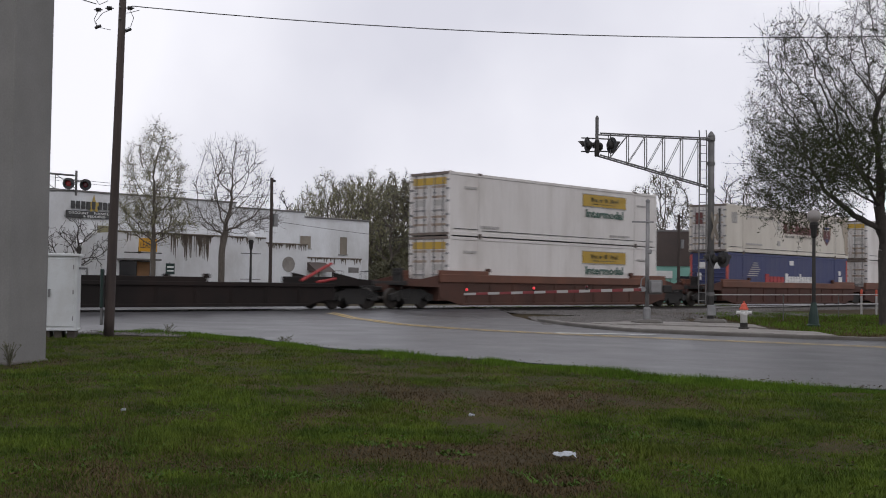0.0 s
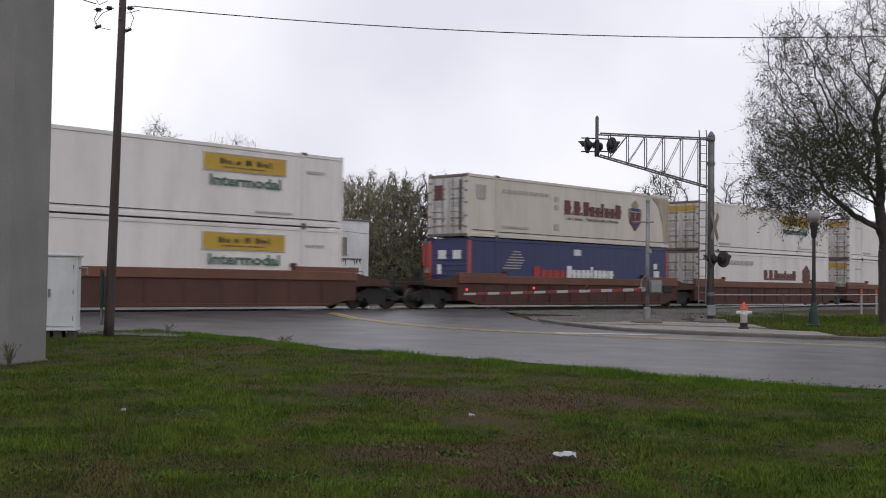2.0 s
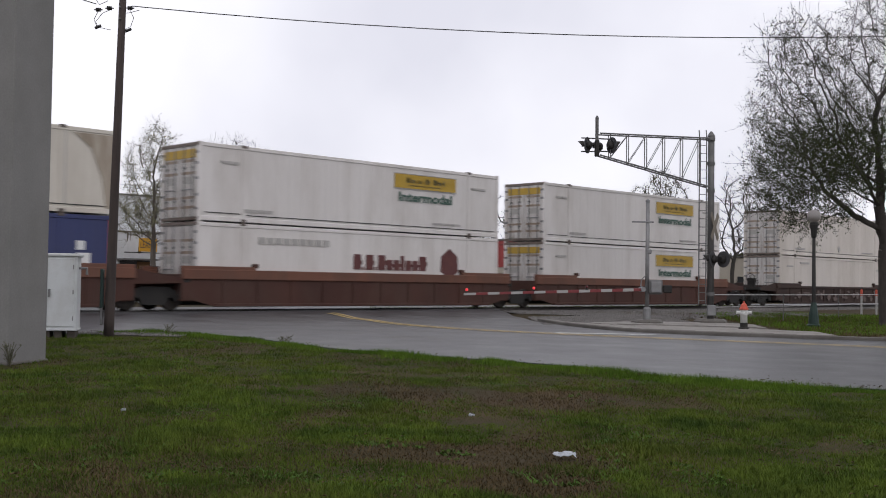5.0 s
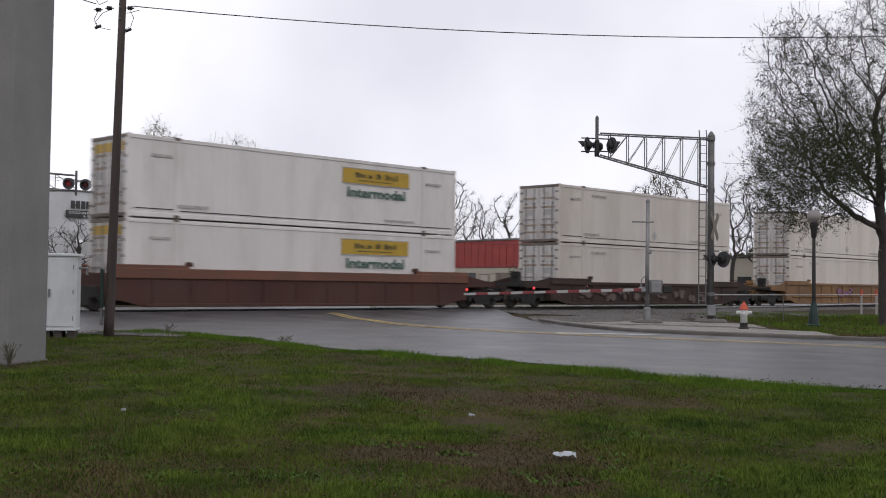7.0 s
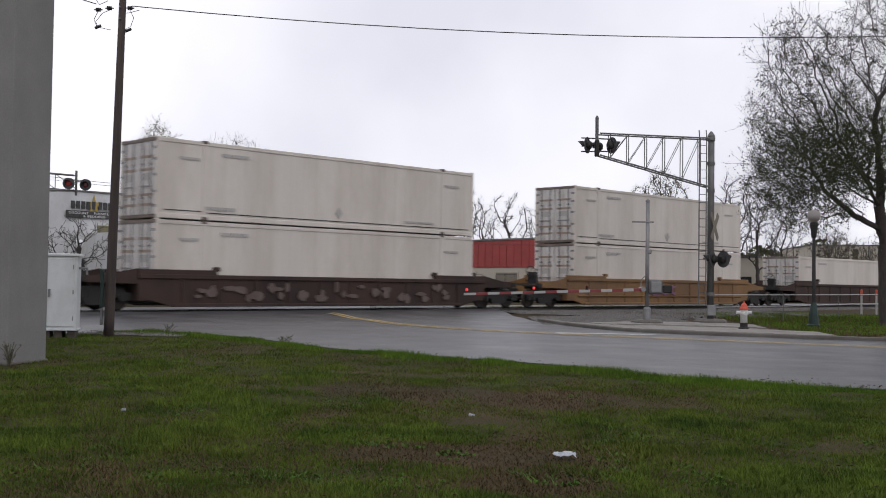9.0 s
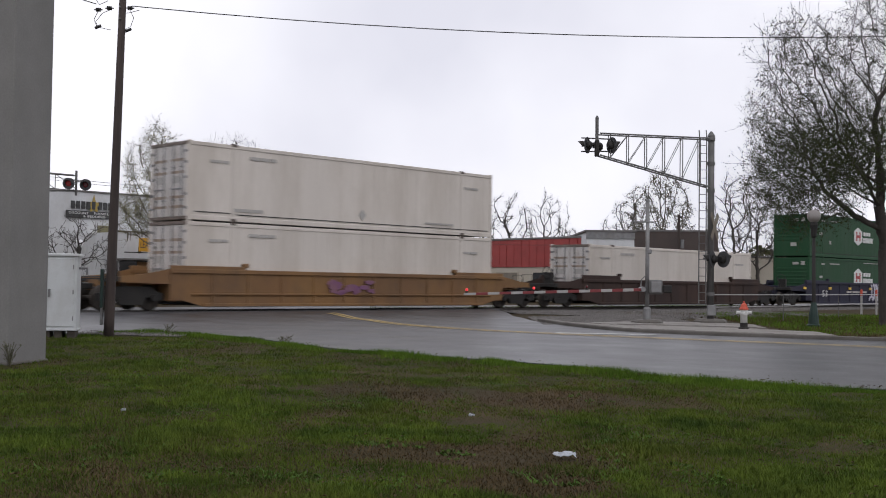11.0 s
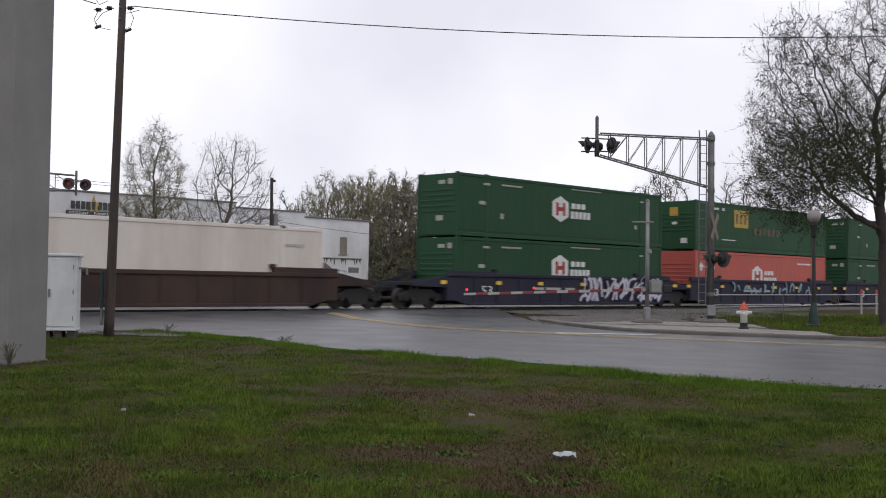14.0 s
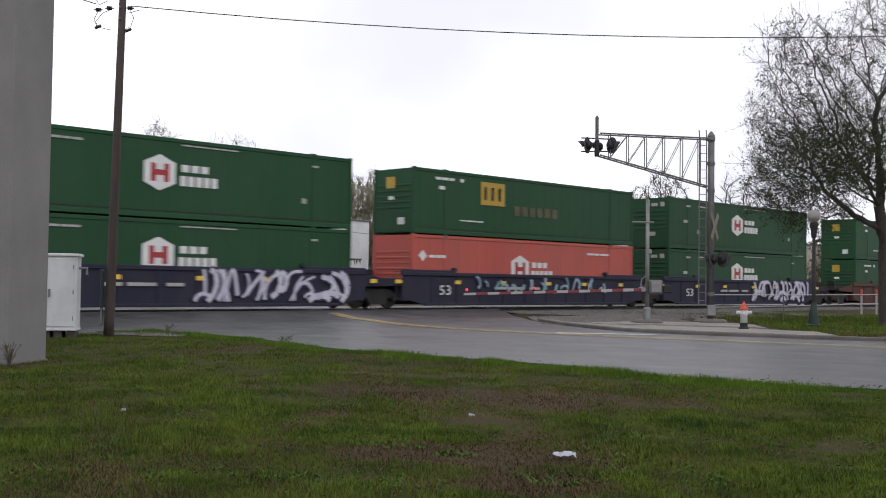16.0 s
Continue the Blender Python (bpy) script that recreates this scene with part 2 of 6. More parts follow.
    roof=mat("grey_roofing", (0.12, 0.115, 0.11), (0.17, 0.16, 0.155), 0.8, 0.85, bump=0.1),
    glass=mat("dark_window_glass", (0.02, 0.022, 0.025), (0.03, 0.032, 0.035), 1, 0.12, bump=0),
    cab=mat("pale_grey_painted_steel", (0.60, 0.62, 0.62), (0.52, 0.54, 0.54), 0.8, 0.5, bump=0.04, dirt=(0.30, 0.28, 0.24), dirt_scale=1.2, dirt_amount=0.5),
    globe=mat("frosted_globe", (0.24, 0.22, 0.21), (0.28, 0.26, 0.245), 2, 0.4, bump=0),
    globe_white=mat("white_frosted_globe", (0.8, 0.8, 0.8), (0.76, 0.76, 0.76), 2, 0.4, bump=0),
    lamp_green=mat("dark_green_cast_iron", (0.012, 0.03, 0.024), (0.02, 0.042, 0.035), 3, 0.5, 0.3, 0.1),
    hydrant_white=mat("silver_white_hydrant_paint", (0.60, 0.60, 0.58), (0.48, 0.48, 0.46), 4, 0.5, bump=0.1),
    hydrant_red=mat("orange_red_hydrant_paint", (0.50, 0.07, 0.03), (0.42, 0.06, 0.03), 4, 0.5, bump=0.1),
    gate_red=mat("red_reflective_stripe", (0.20, 0.024, 0.026), (0.15, 0.02, 0.022), 4, 0.5, bump=0),
    gate_white=mat("white_reflective_stripe", (0.37, 0.36, 0.345), (0.30, 0.29, 0.28), 4, 0.5, bump=0),
    lens_on=mat("lit_red_lens", (0.5, 0.03, 0.03), (0.45, 0.02, 0.02), 4, 0.3, bump=0, emit=(1.0, 0.06, 0.07), power=0.9),
    lens_dim=mat("dark_red_lens", (0.10, 0.012, 0.014), (0.08, 0.01, 0.012), 4, 0.2, bump=0, emit=(1.0, 0.04, 0.05), power=0.005),
    lens_faint=mat("faintly_lit_red_lens", (0.22, 0.02, 0.02), (0.18, 0.02, 0.02), 4, 0.3, bump=0, emit=(1.0, 0.05, 0.06), power=0.05),
    paper=mat("damp_white_paper", (0.40, 0.42, 0.45), (0.31, 0.33, 0.36), 6, 0.8, bump=0.2),
    bush=mat("mixed_woodland_leaves", (0.05, 0.062, 0.024), (0.10, 0.095, 0.045), 2, 0.85, bump=0, gloss=0.15),
)


# ---------------------------------------------------------------- mesh tools
class Build:
    """Collects simple solids into one mesh."""

    def __init__(self):
        self.v, self.f = [], []

    def add(self, verts, faces):
        k = len(self.v)
        self.v += [tuple(p) for p in verts]
        self.f += [tuple(i + k for i in q) for q in faces]
        return self

    def box(self, x0, x1, y0, y1, z0, z1):
        return self.add([(x0, y0, z0), (x1, y0, z0), (x1, y1, z0), (x0, y1, z0), (x0, y0, z1), (x1, y0, z1), (x1, y1, z1), (x0, y1, z1)],
                        [(3, 2, 1, 0), (4, 5, 6, 7), (0, 1, 5, 4), (1, 2, 6, 5), (2, 3, 7, 6), (3, 0, 4, 7)])

    def bev(self, x0, x1, y0, y1, z0, z1, b=0.02):
        """A box with chamfered edges."""
        b = min(b, (x1 - x0) / 2.2, (y1 - y0) / 2.2, (z1 - z0) / 2.2)
        bm = bmesh.new()
        bmesh.ops.create_cube(bm, size=1, matrix=Matrix.Translation(((x0 + x1) / 2, (y0 + y1) / 2, (z0 + z1) / 2)) @ Matrix.Diagonal((x1 - x0, y1 - y0, z1 - z0, 1)))
        bmesh.ops.bevel(bm, geom=bm.edges[:], offset=b, segments=1, affect="EDGES")
        bm.verts.index_update()
        self.add([v.co for v in bm.verts], [[v.index for v in q.verts] for q in bm.faces])
        bm.free()
        return self

    def rod(self, a, b, r0, r1=None, n=8, caps=True):
        a, b = Vector(a), Vector(b)
        r1 = r0 if r1 is None else r1
        d = (b - a).normalized()
        u = d.orthogonal().normalized()
        w = d.cross(u)
        ring = [(math.cos(2 * math.pi * i / n), math.sin(2 * math.pi * i / n)) for i in range(n)]
        vs = [a + (u * c + w * s) * r0 for c, s in ring] + [b + (u * c + w * s) * r1 for c, s in ring]
        fs = [(i, (i + 1) % n, n + (i + 1) % n, n + i) for i in range(n)]
        if caps:
            fs += [tuple(range(n - 1, -1, -1)), tuple(range(n, 2 * n))]
        return self.add(vs, fs)

    def tube(self, pts, r, n=6):
        """A bent pipe through the points, in one piece."""
        pts = [Vector(p) for p in pts]
        u, vs, k = None, [], len(pts)
        for i, p in enumerate(pts):
            d = (pts[min(i + 1, k - 1)] - pts[max(i - 1, 0)]).normalized()
            u = d.orthogonal().normalized() if u is None else (u - d * u.dot(d)).normalized()
            w = d.cross(u)
            vs += [p + (u * math.cos(2 * math.pi * j / n) + w * math.sin(2 * math.pi * j / n)) * r for j in range(n)]
        fs = [(i * n + j, i * n + (j + 1) % n, i * n + n + (j + 1) % n, i * n + n + j) for i in range(k - 1) for j in range(n)]
        return self.add(vs, fs + [tuple(range(n - 1, -1, -1)), tuple(range((k - 1) * n, k * n))])

    def lathe(self, prof, n=20, at=(0, 0, 0), axis="z"):
        """prof: (radius, height) pairs from bottom to top."""
        vs, fs = [], []
        for r, h in prof:
            for i in range(n):
                a = 2 * math.pi * i / n
                p = (r * math.cos(a), r * math.sin(a), h)
                p = p if axis == "z" else (p[0], p[2], p[1]) if axis == "y" else (p[2], p[0], p[1])
                vs.append((p[0] + at[0], p[1] + at[1], p[2] + at[2]))
        for k in range(len(prof) - 1):
            for i in range(n):
                j = (i + 1) % n
                fs.append((k * n + i, k * n + j, k * n + n + j, k * n + n + i))
        fs += [tuple(range(n - 1, -1, -1)), tuple(range((len(prof) - 1) * n, len(prof) * n))]
        return self.add(vs, fs)

    def prism(self, poly, h0, h1, plane="xz"):
        """A polygon pushed from h0 to h1 along the third axis."""
        put = {"xz": lambda a, b, h: (a, h, b), "xy": lambda a, b, h: (a, b, h), "yz": lambda a, b, h: (h, a, b)}[plane]
        n = len(poly)
        vs = [put(a, b, h0) for a, b in poly] + [put(a, b, h1) for a, b in poly]
        fs = [(i, (i + 1) % n, n + (i + 1) % n, n + i) for i in range(n)] + [tuple(range(n - 1, -1, -1)), tuple(range(n, 2 * n))]
        return self.add(vs, fs)

    def moved(self, m):
        self.v = [tuple(m @ Vector(p)) for p in self.v]
        return self

    def mesh(self, name, material):
        me = bpy.data.meshes.new(name)
        me.from_pydata(self.v, [], self.f)
        bm = bmesh.new()
        bm.from_mesh(me)
        bmesh.ops.recalc_face_normals(bm, faces=bm.faces[:])
        bm.to_mesh(me)
        bm.free()
        me.materials.append(material)
        return me


def smooth(me, on=True):
    me.polygons.foreach_set("use_smooth", [on] * len(me.polygons))
    return me


def part(name, b, material, parent=None, label="", soft=False):
    me = b if isinstance(b, bpy.types.Mesh) else b.mesh(name, material)
    if soft:
        smooth(me)
    ob = new(name, me)
    if parent:
        ob.parent = parent
    if label:
        ob["label"] = label
    return ob


def thing(name, m, label, category, group="", kind=""):
    ob = new(name)
    ob.matrix_basis = m
    ob.empty_display_size = 0.3
    return tagged(ob, label, category, group, kind)


TEXTS = {}


def lettering(text, width, height, material, heavy=0.0):
    """A mesh of flat letters in the x-z plane, facing -y, with its lower left corner at the origin."""
    key = (text, round(width, 3), round(height, 3), material.name, heavy)
    if key not in TEXTS:
        cu = bpy.data.curves.new("letters", "FONT")
        cu.body = text
        cu.extrude = 0.01
        cu.offset = heavy
        cu.resolution_u = 2
        ob = bpy.data.objects.new("letters", cu)
        me = bpy.data.meshes.new_from_object(ob)
        bpy.data.objects.remove(ob)
        co = np.empty(len(me.vertices) * 3)
        me.vertices.foreach_get("co", co)
        co = co.reshape(-1, 3)
        lo, hi = co.min(0), co.max(0)
        q = np.zeros_like(co)
        q[:, 0] = (co[:, 0] - lo[0]) / (hi[0] - lo[0]) * width
        q[:, 2] = (co[:, 1] - lo[1]) / (hi[1] - lo[1]) * height
        q[:, 1] = -(co[:, 2] - lo[2]) / max(hi[2] - lo[2], 1e-6) * 0.008
        me.vertices.foreach_set("co", q.ravel())
        me.update()
        me.materials.clear()
        me.materials.append(material)
        TEXTS[key] = me
    return TEXTS[key]


# ---------------------------------------------------------------- plan: the track runs along s, pd is the distance from its middle
ALONG = (0.70569, 0.70852)
ACROSS = (0.70852, -0.70569)
ZERO = (-25.217, 25.116)
TURN = math.degrees(math.atan2(ALONG[1], ALONG[0]))


def P(s, pd, z=0.0):
    return (ZERO[0] + ALONG[0] * s + ACROSS[0] * pd, ZERO[1] + ALONG[1] * s + ACROSS[1] * pd, z)


def SPD(x, y):
    x, y = x - ZERO[0], y - ZERO[1]
    return x * ALONG[0] + y * ALONG[1], x * ACROSS[0] + y * ACROSS[1]


def gz(x, y):
    """Height of the ground, rail top at zero."""
    s, pd = SPD(x, y)
    return -0.2 - 0.4 * min(max((pd - 8) / 24, 0), 1) if pd > 0 else -0.2 - 0.1 * min(-pd / 10, 1)


def on_ground(s, pd, up=0.0):
    x, y, _ = P(s, pd)
    return (x, y, gz(x, y) + up)


def along(s, pd, up=0.0, turn=0.0):
    """A pose on the ground whose x axis runs along the track and whose -y side faces the viewer."""
    x, y, z = on_ground(s, pd, up)
    return pose(x, y, z, 0, 0, TURN + turn)


def catmull(pts, n):
    out = []
    p = [pts[0]] + list(pts) + [pts[-1]]
    for i in range(1, len(p) - 2):
        for k in range(n):
            t = k / n
            a, b, c, d = p[i - 1], p[i], p[i + 1], p[i + 2]
            out.append(tuple(0.5 * (2 * b[j] + (c[j] - a[j]) * t + (2 * a[j] - 5 * b[j] + 4 * c[j] - d[j]) * t * t + (3 * b[j] - a[j] - 3 * c[j] + d[j]) * t ** 3) for j in range(2)))
    return out + [tuple(pts[-1])]


def strip(left, right, rows, up):
    """A sheet between two lines of equal length, laid on the ground."""
    b = Build()
    n = len(left)
    for i in range(n):
        for k in range(rows + 1):
            t = k / rows
            x, y = left[i][0] * (1 - t) + right[i][0] * t, left[i][1] * (1 - t) + right[i][1] * t
            b.v.append((x, y, gz(x, y) + (up(x, y) if callable(up) else up)))
    for i in range(n - 1):
        for k in range(rows):
            q = i * (rows + 1) + k
            b.f.append((q, q + 1, q + rows + 2, q + rows + 1))
    return b
# ---------------------------------------------------------------- ground, road, track
def build_ground():
    xs = [-600, -300, -150, -80, -50] + [-40 + 1.6 * i for i in range(63)] + [70, 90, 130, 200, 350, 700]
    ys = [-300, -120, -50, -20, -8, -2] + [1.5 * i for i in range(1, 70)] + [112, 125, 150, 200, 300, 500, 900, 1600]
    b = Build()
    for y in ys:
        for x in xs:
            b.v.append((x, y, gz(x, y) + 0.03 * noise.noise((x * 0.35, y * 0.35, 0)) - 0.02))
    w = len(xs)
    for j in range(len(ys) - 1):
        for i in range(w - 1):
            b.f.append((j * w + i, j * w + i + 1, j * w + w + i + 1, j * w + w + i))
    return tagged(part("ground", b, M["soil"], soft=True), "patchy green lawn with bare brown soil and dead grass", "ground", kind="structure")


build_ground()

NEAR = [P(-25, 10.8)[:2], P(-6, 10.8)[:2], P(6, 10.8)[:2], P(10.4, 10.8)[:2], (-8.66, 26.42), (-7.4, 27.75), (-4.92, 26.63), (-2.17, 23.35), (0.21, 21.82), (2.28, 20.47), (4.0, 18.6), (5.25, 18.0), (7.0, 17.4), (10.4, 16.6), (14, 15.3), (22, 12.4), (36, 7.5), (60, 0)]
FAR = [P(-25, 1.62)[:2], P(-6, 1.62)[:2], P(8, 1.62)[:2], P(13, 1.62)[:2], P(18, 1.62)[:2], P(24, 1.62)[:2], P(30, 1.62)[:2], P(37, 1.62)[:2], (2.95, 44.0), (3.3, 39.9), (4.09, 36.76), (5.51, 33.91), (7.8, 32.64), (10.97, 32.15), (16.35, 31.45), (26, 30.2), (42, 28.5), (70, 26)]


def road_up(x, y):
    s, pd = SPD(x, y)
    return 0.03 + 0.15 * min(max((6 - abs(pd)) / 4, 0), 1)


def skirted(b, line):
    """Turns the road's near edge down into the soil."""
    k = len(b.v)
    b.v += [(x, y, gz(x, y) - 0.15) for x, y in line]
    b.f += [(i * 15, k + i, k + i + 1, i * 15 + 15) for i in range(len(line) - 1)]
    return b


near_line, far_line = catmull(NEAR, 8), catmull(FAR, 8)
tagged(part("road", skirted(strip(near_line, far_line, 14, road_up), near_line), M["asphalt"]), "wet grey asphalt street bending over the railway crossing", "road", kind="structure")
tagged(part("road", strip([P(s, -1.62)[:2] for s in (-25, 0, 20, 38)], [P(s, -9)[:2] for s in (-25, 0, 20, 38)], 6, road_up), M["asphalt"]), "wet asphalt beyond the railway crossing", "road", kind="structure")
tagged(part("road", strip([P(s, -9)[:2] for s in (-60, 0, 60, 200)], [P(s, -15)[:2] for s in (-60, 0, 60, 200)], 3, 0.03), M["asphalt"]), "asphalt street behind the railway", "road", kind="structure")
for lo, hi in ((0.81, 1.61), (-0.64, 0.64), (-1.61, -0.81)):
    b = Build()
    for k in range(11):
        b.bev(-25 + k * 5.72, -25 + k * 5.72 + 5.7, -hi, -lo, -0.16, -0.012, 0.015)
    ob = part("crossing_panel", b, M["asphalt"])
    ob.matrix_basis = pose(*P(0, 0), 0, 0, TURN)
    tagged(ob, "worn asphalt crossing panels between the rails", "crossing panel", kind="structure")


def painted_line(name, pts, width, material, label, up=0.012, gap=None):
    pts = catmull(pts, 10)
    l, r = [], []
    for i, p in enumerate(pts):
        q0, q1 = pts[max(i - 1, 0)], pts[min(i + 1, len(pts) - 1)]
        dx, dy = q1[0] - q0[0], q1[1] - q0[1]
        n = math.hypot(dx, dy) or 1
        l.append((p[0] - dy / n * width / 2, p[1] + dx / n * width / 2))
        r.append((p[0] + dy / n * width / 2, p[1] - dx / n * width / 2))
    tagged(part(name, strip(l, r, 1, lambda x, y: road_up(x, y) + up), material), label, "road marking", kind="structure")


YEL = [(-4.2, 41.7), (-3.8, 40.77), (-2.77, 38.06), (-1.47, 34.96), (0.3, 33.0), (1.92, 31.95), (3.49, 31.2), (5.05, 30.68), (7.88, 29.8), (11.51, 28.66), (16, 26.2), (21, 23.0)]
for off in (-0.18, 0.18):
    painted_line("yellow_centre_line", [(x + off * 0.4, y + off) for x, y in YEL], 0.16, M["yellow_line"], "worn double yellow centre line on asphalt")
painted_line("white_stop_line", [(3.3, 31.75), (4.5, 31.9), (6.2, 32.15)], 0.45, M["white_line"], "worn white painted stop line on asphalt")


def rails():
    prof = [(-0.075, -0.17), (0.075, -0.17), (0.075, -0.155), (0.012, -0.13), (0.012, -0.045), (0.036, -0.03), (0.036, -0.004), (0.03, 0), (-0.03, 0), (-0.036, -0.004), (-0.036, -0.03), (-0.012, -0.045), (-0.012, -0.13), (-0.075, -0.155)]
    for side in (-0.7535, 0.7535):
        ob = part("rail", Build().prism([(y + side, z) for y, z in prof], -60, 320, "yz"), M["rail"])
        ob.matrix_basis = pose(*P(0, 0), 0, 0, TURN)
        tagged(ob, "rust-brown steel running rail with a worn top", "rail", "rails of the track", kind="structure")
    for lo, hi in ((38, 320), (-90, -25)):
        b = Build()
        n = int((hi - lo) / 1.5)
        prof = [(-4.2, -0.32), (-2.6, -0.2), (-1.7, -0.13), (-0.4, -0.15), (0.4, -0.15), (1.7, -0.13), (2.6, -0.2), (4.2, -0.32)]
        for i in range(n + 1):
            for y, z in prof:
                s = lo + (hi - lo) * i / n
                b.v.append((s, y, z + 0.03 * noise.noise((s, y, 3))))
        for i in range(n):
            for k in range(7):
                b.f.append((i * 8 + k, i * 8 + k + 1, i * 8 + k + 9, i * 8 + k + 8))
        ob = part("ballast_bed", b, M["ballast"])
        ob.matrix_basis = pose(*P(0, 0), 0, 0, TURN)
        tagged(ob, "grey crushed-stone ballast under the track", "ballast", kind="structure")
    tie = Build().bev(-0.11, 0.11, -1.3, 1.3, -0.34, -0.12, 0.015).mesh("tie", M["tie"])
    for i in range(60):
        ob = new("railway_tie", tie)
        ob.matrix_basis = pose(*P(38.6 + i * 0.52, 0), 0, 0, TURN)
        tagged(ob, "dark creosoted timber railway tie", "tie", "ties of the track", kind="structure")


rails()


def kerb_and_pavement():
    line = catmull([(3.4, 39.4), (4.09, 36.76), (4.78, 35.2), (5.51, 33.91), (6.65, 33.2), (9.37, 32.35), (12.77, 31.85), (22, 30.7), (45, 28.2)], 8)
    back = catmull([(3.7, 39.5), (4.6, 37.2), (5.4, 38.0), (6.4, 39.2), (7.5, 40.2), (10.6, 40.2), (13.2, 37.0), (22, 35), (45, 33)], 8)
    b = Build()
    off = []
    for i, p in enumerate(line):
        q0, q1 = line[max(i - 1, 0)], line[min(i + 1, len(line) - 1)]
        dx, dy = q1[0] - q0[0], q1[1] - q0[1]
        n = math.hypot(dx, dy)
        off.append((p[0] - dy / n * 0.16, p[1] + dx / n * 0.16))
    for p, q in zip(line, off):
        z = gz(*p)
        b.v += [(p[0], p[1], z - 0.1), (p[0], p[1], z + 0.11), (p[0] * .85 + q[0] * .15, p[1] * .85 + q[1] * .15, z + 0.135), (q[0], q[1], z + 0.135)]
    for i in range(len(line) - 1):
        for k in range(3):
            b.f.append((i * 4 + k, i * 4 + k + 1, i * 4 + k + 5, i * 4 + k + 4))
    tagged(part("kerb", b, M["kerb"]), "worn dirty concrete kerb along the street", "kerb", kind="structure")
    pav = tagged(new("pavement"), "pale concrete pavement slabs with open joints", "pavement", kind="structure")
    for i in range(0, len(off) - 1):
        for k in range(2):
            c = []
            for j, t in ((i, k / 2), (i + 1, k / 2), (i + 1, k / 2 + 0.5), (i, k / 2 + 0.5)):
                c.append((off[j][0] * (1 - t) + back[j][0] * t, off[j][1] * (1 - t) + back[j][1] * t))
            mx, my = sum(p[0] for p in c) / 4, sum(p[1] for p in c) / 4
            if mx > 11.6 or (mx > 10.9 and k):
                continue
            c = [(mx + (x - mx) * 0.985, my + (y - my) * 0.985) for x, y in c]
            z = gz(mx, my) + 0.125 + random.uniform(-0.006, 0.006)
            part("slab", Build().prism(c, z - 0.1, z, "xy"), M["concrete"], pav)


kerb_and_pavement()
# ---------------------------------------------------------------- the train
SPEED = 11.15
CL, CW, CH = 16.15, 2.59, 2.89
LOWER, UPPER = 0.36, 3.26


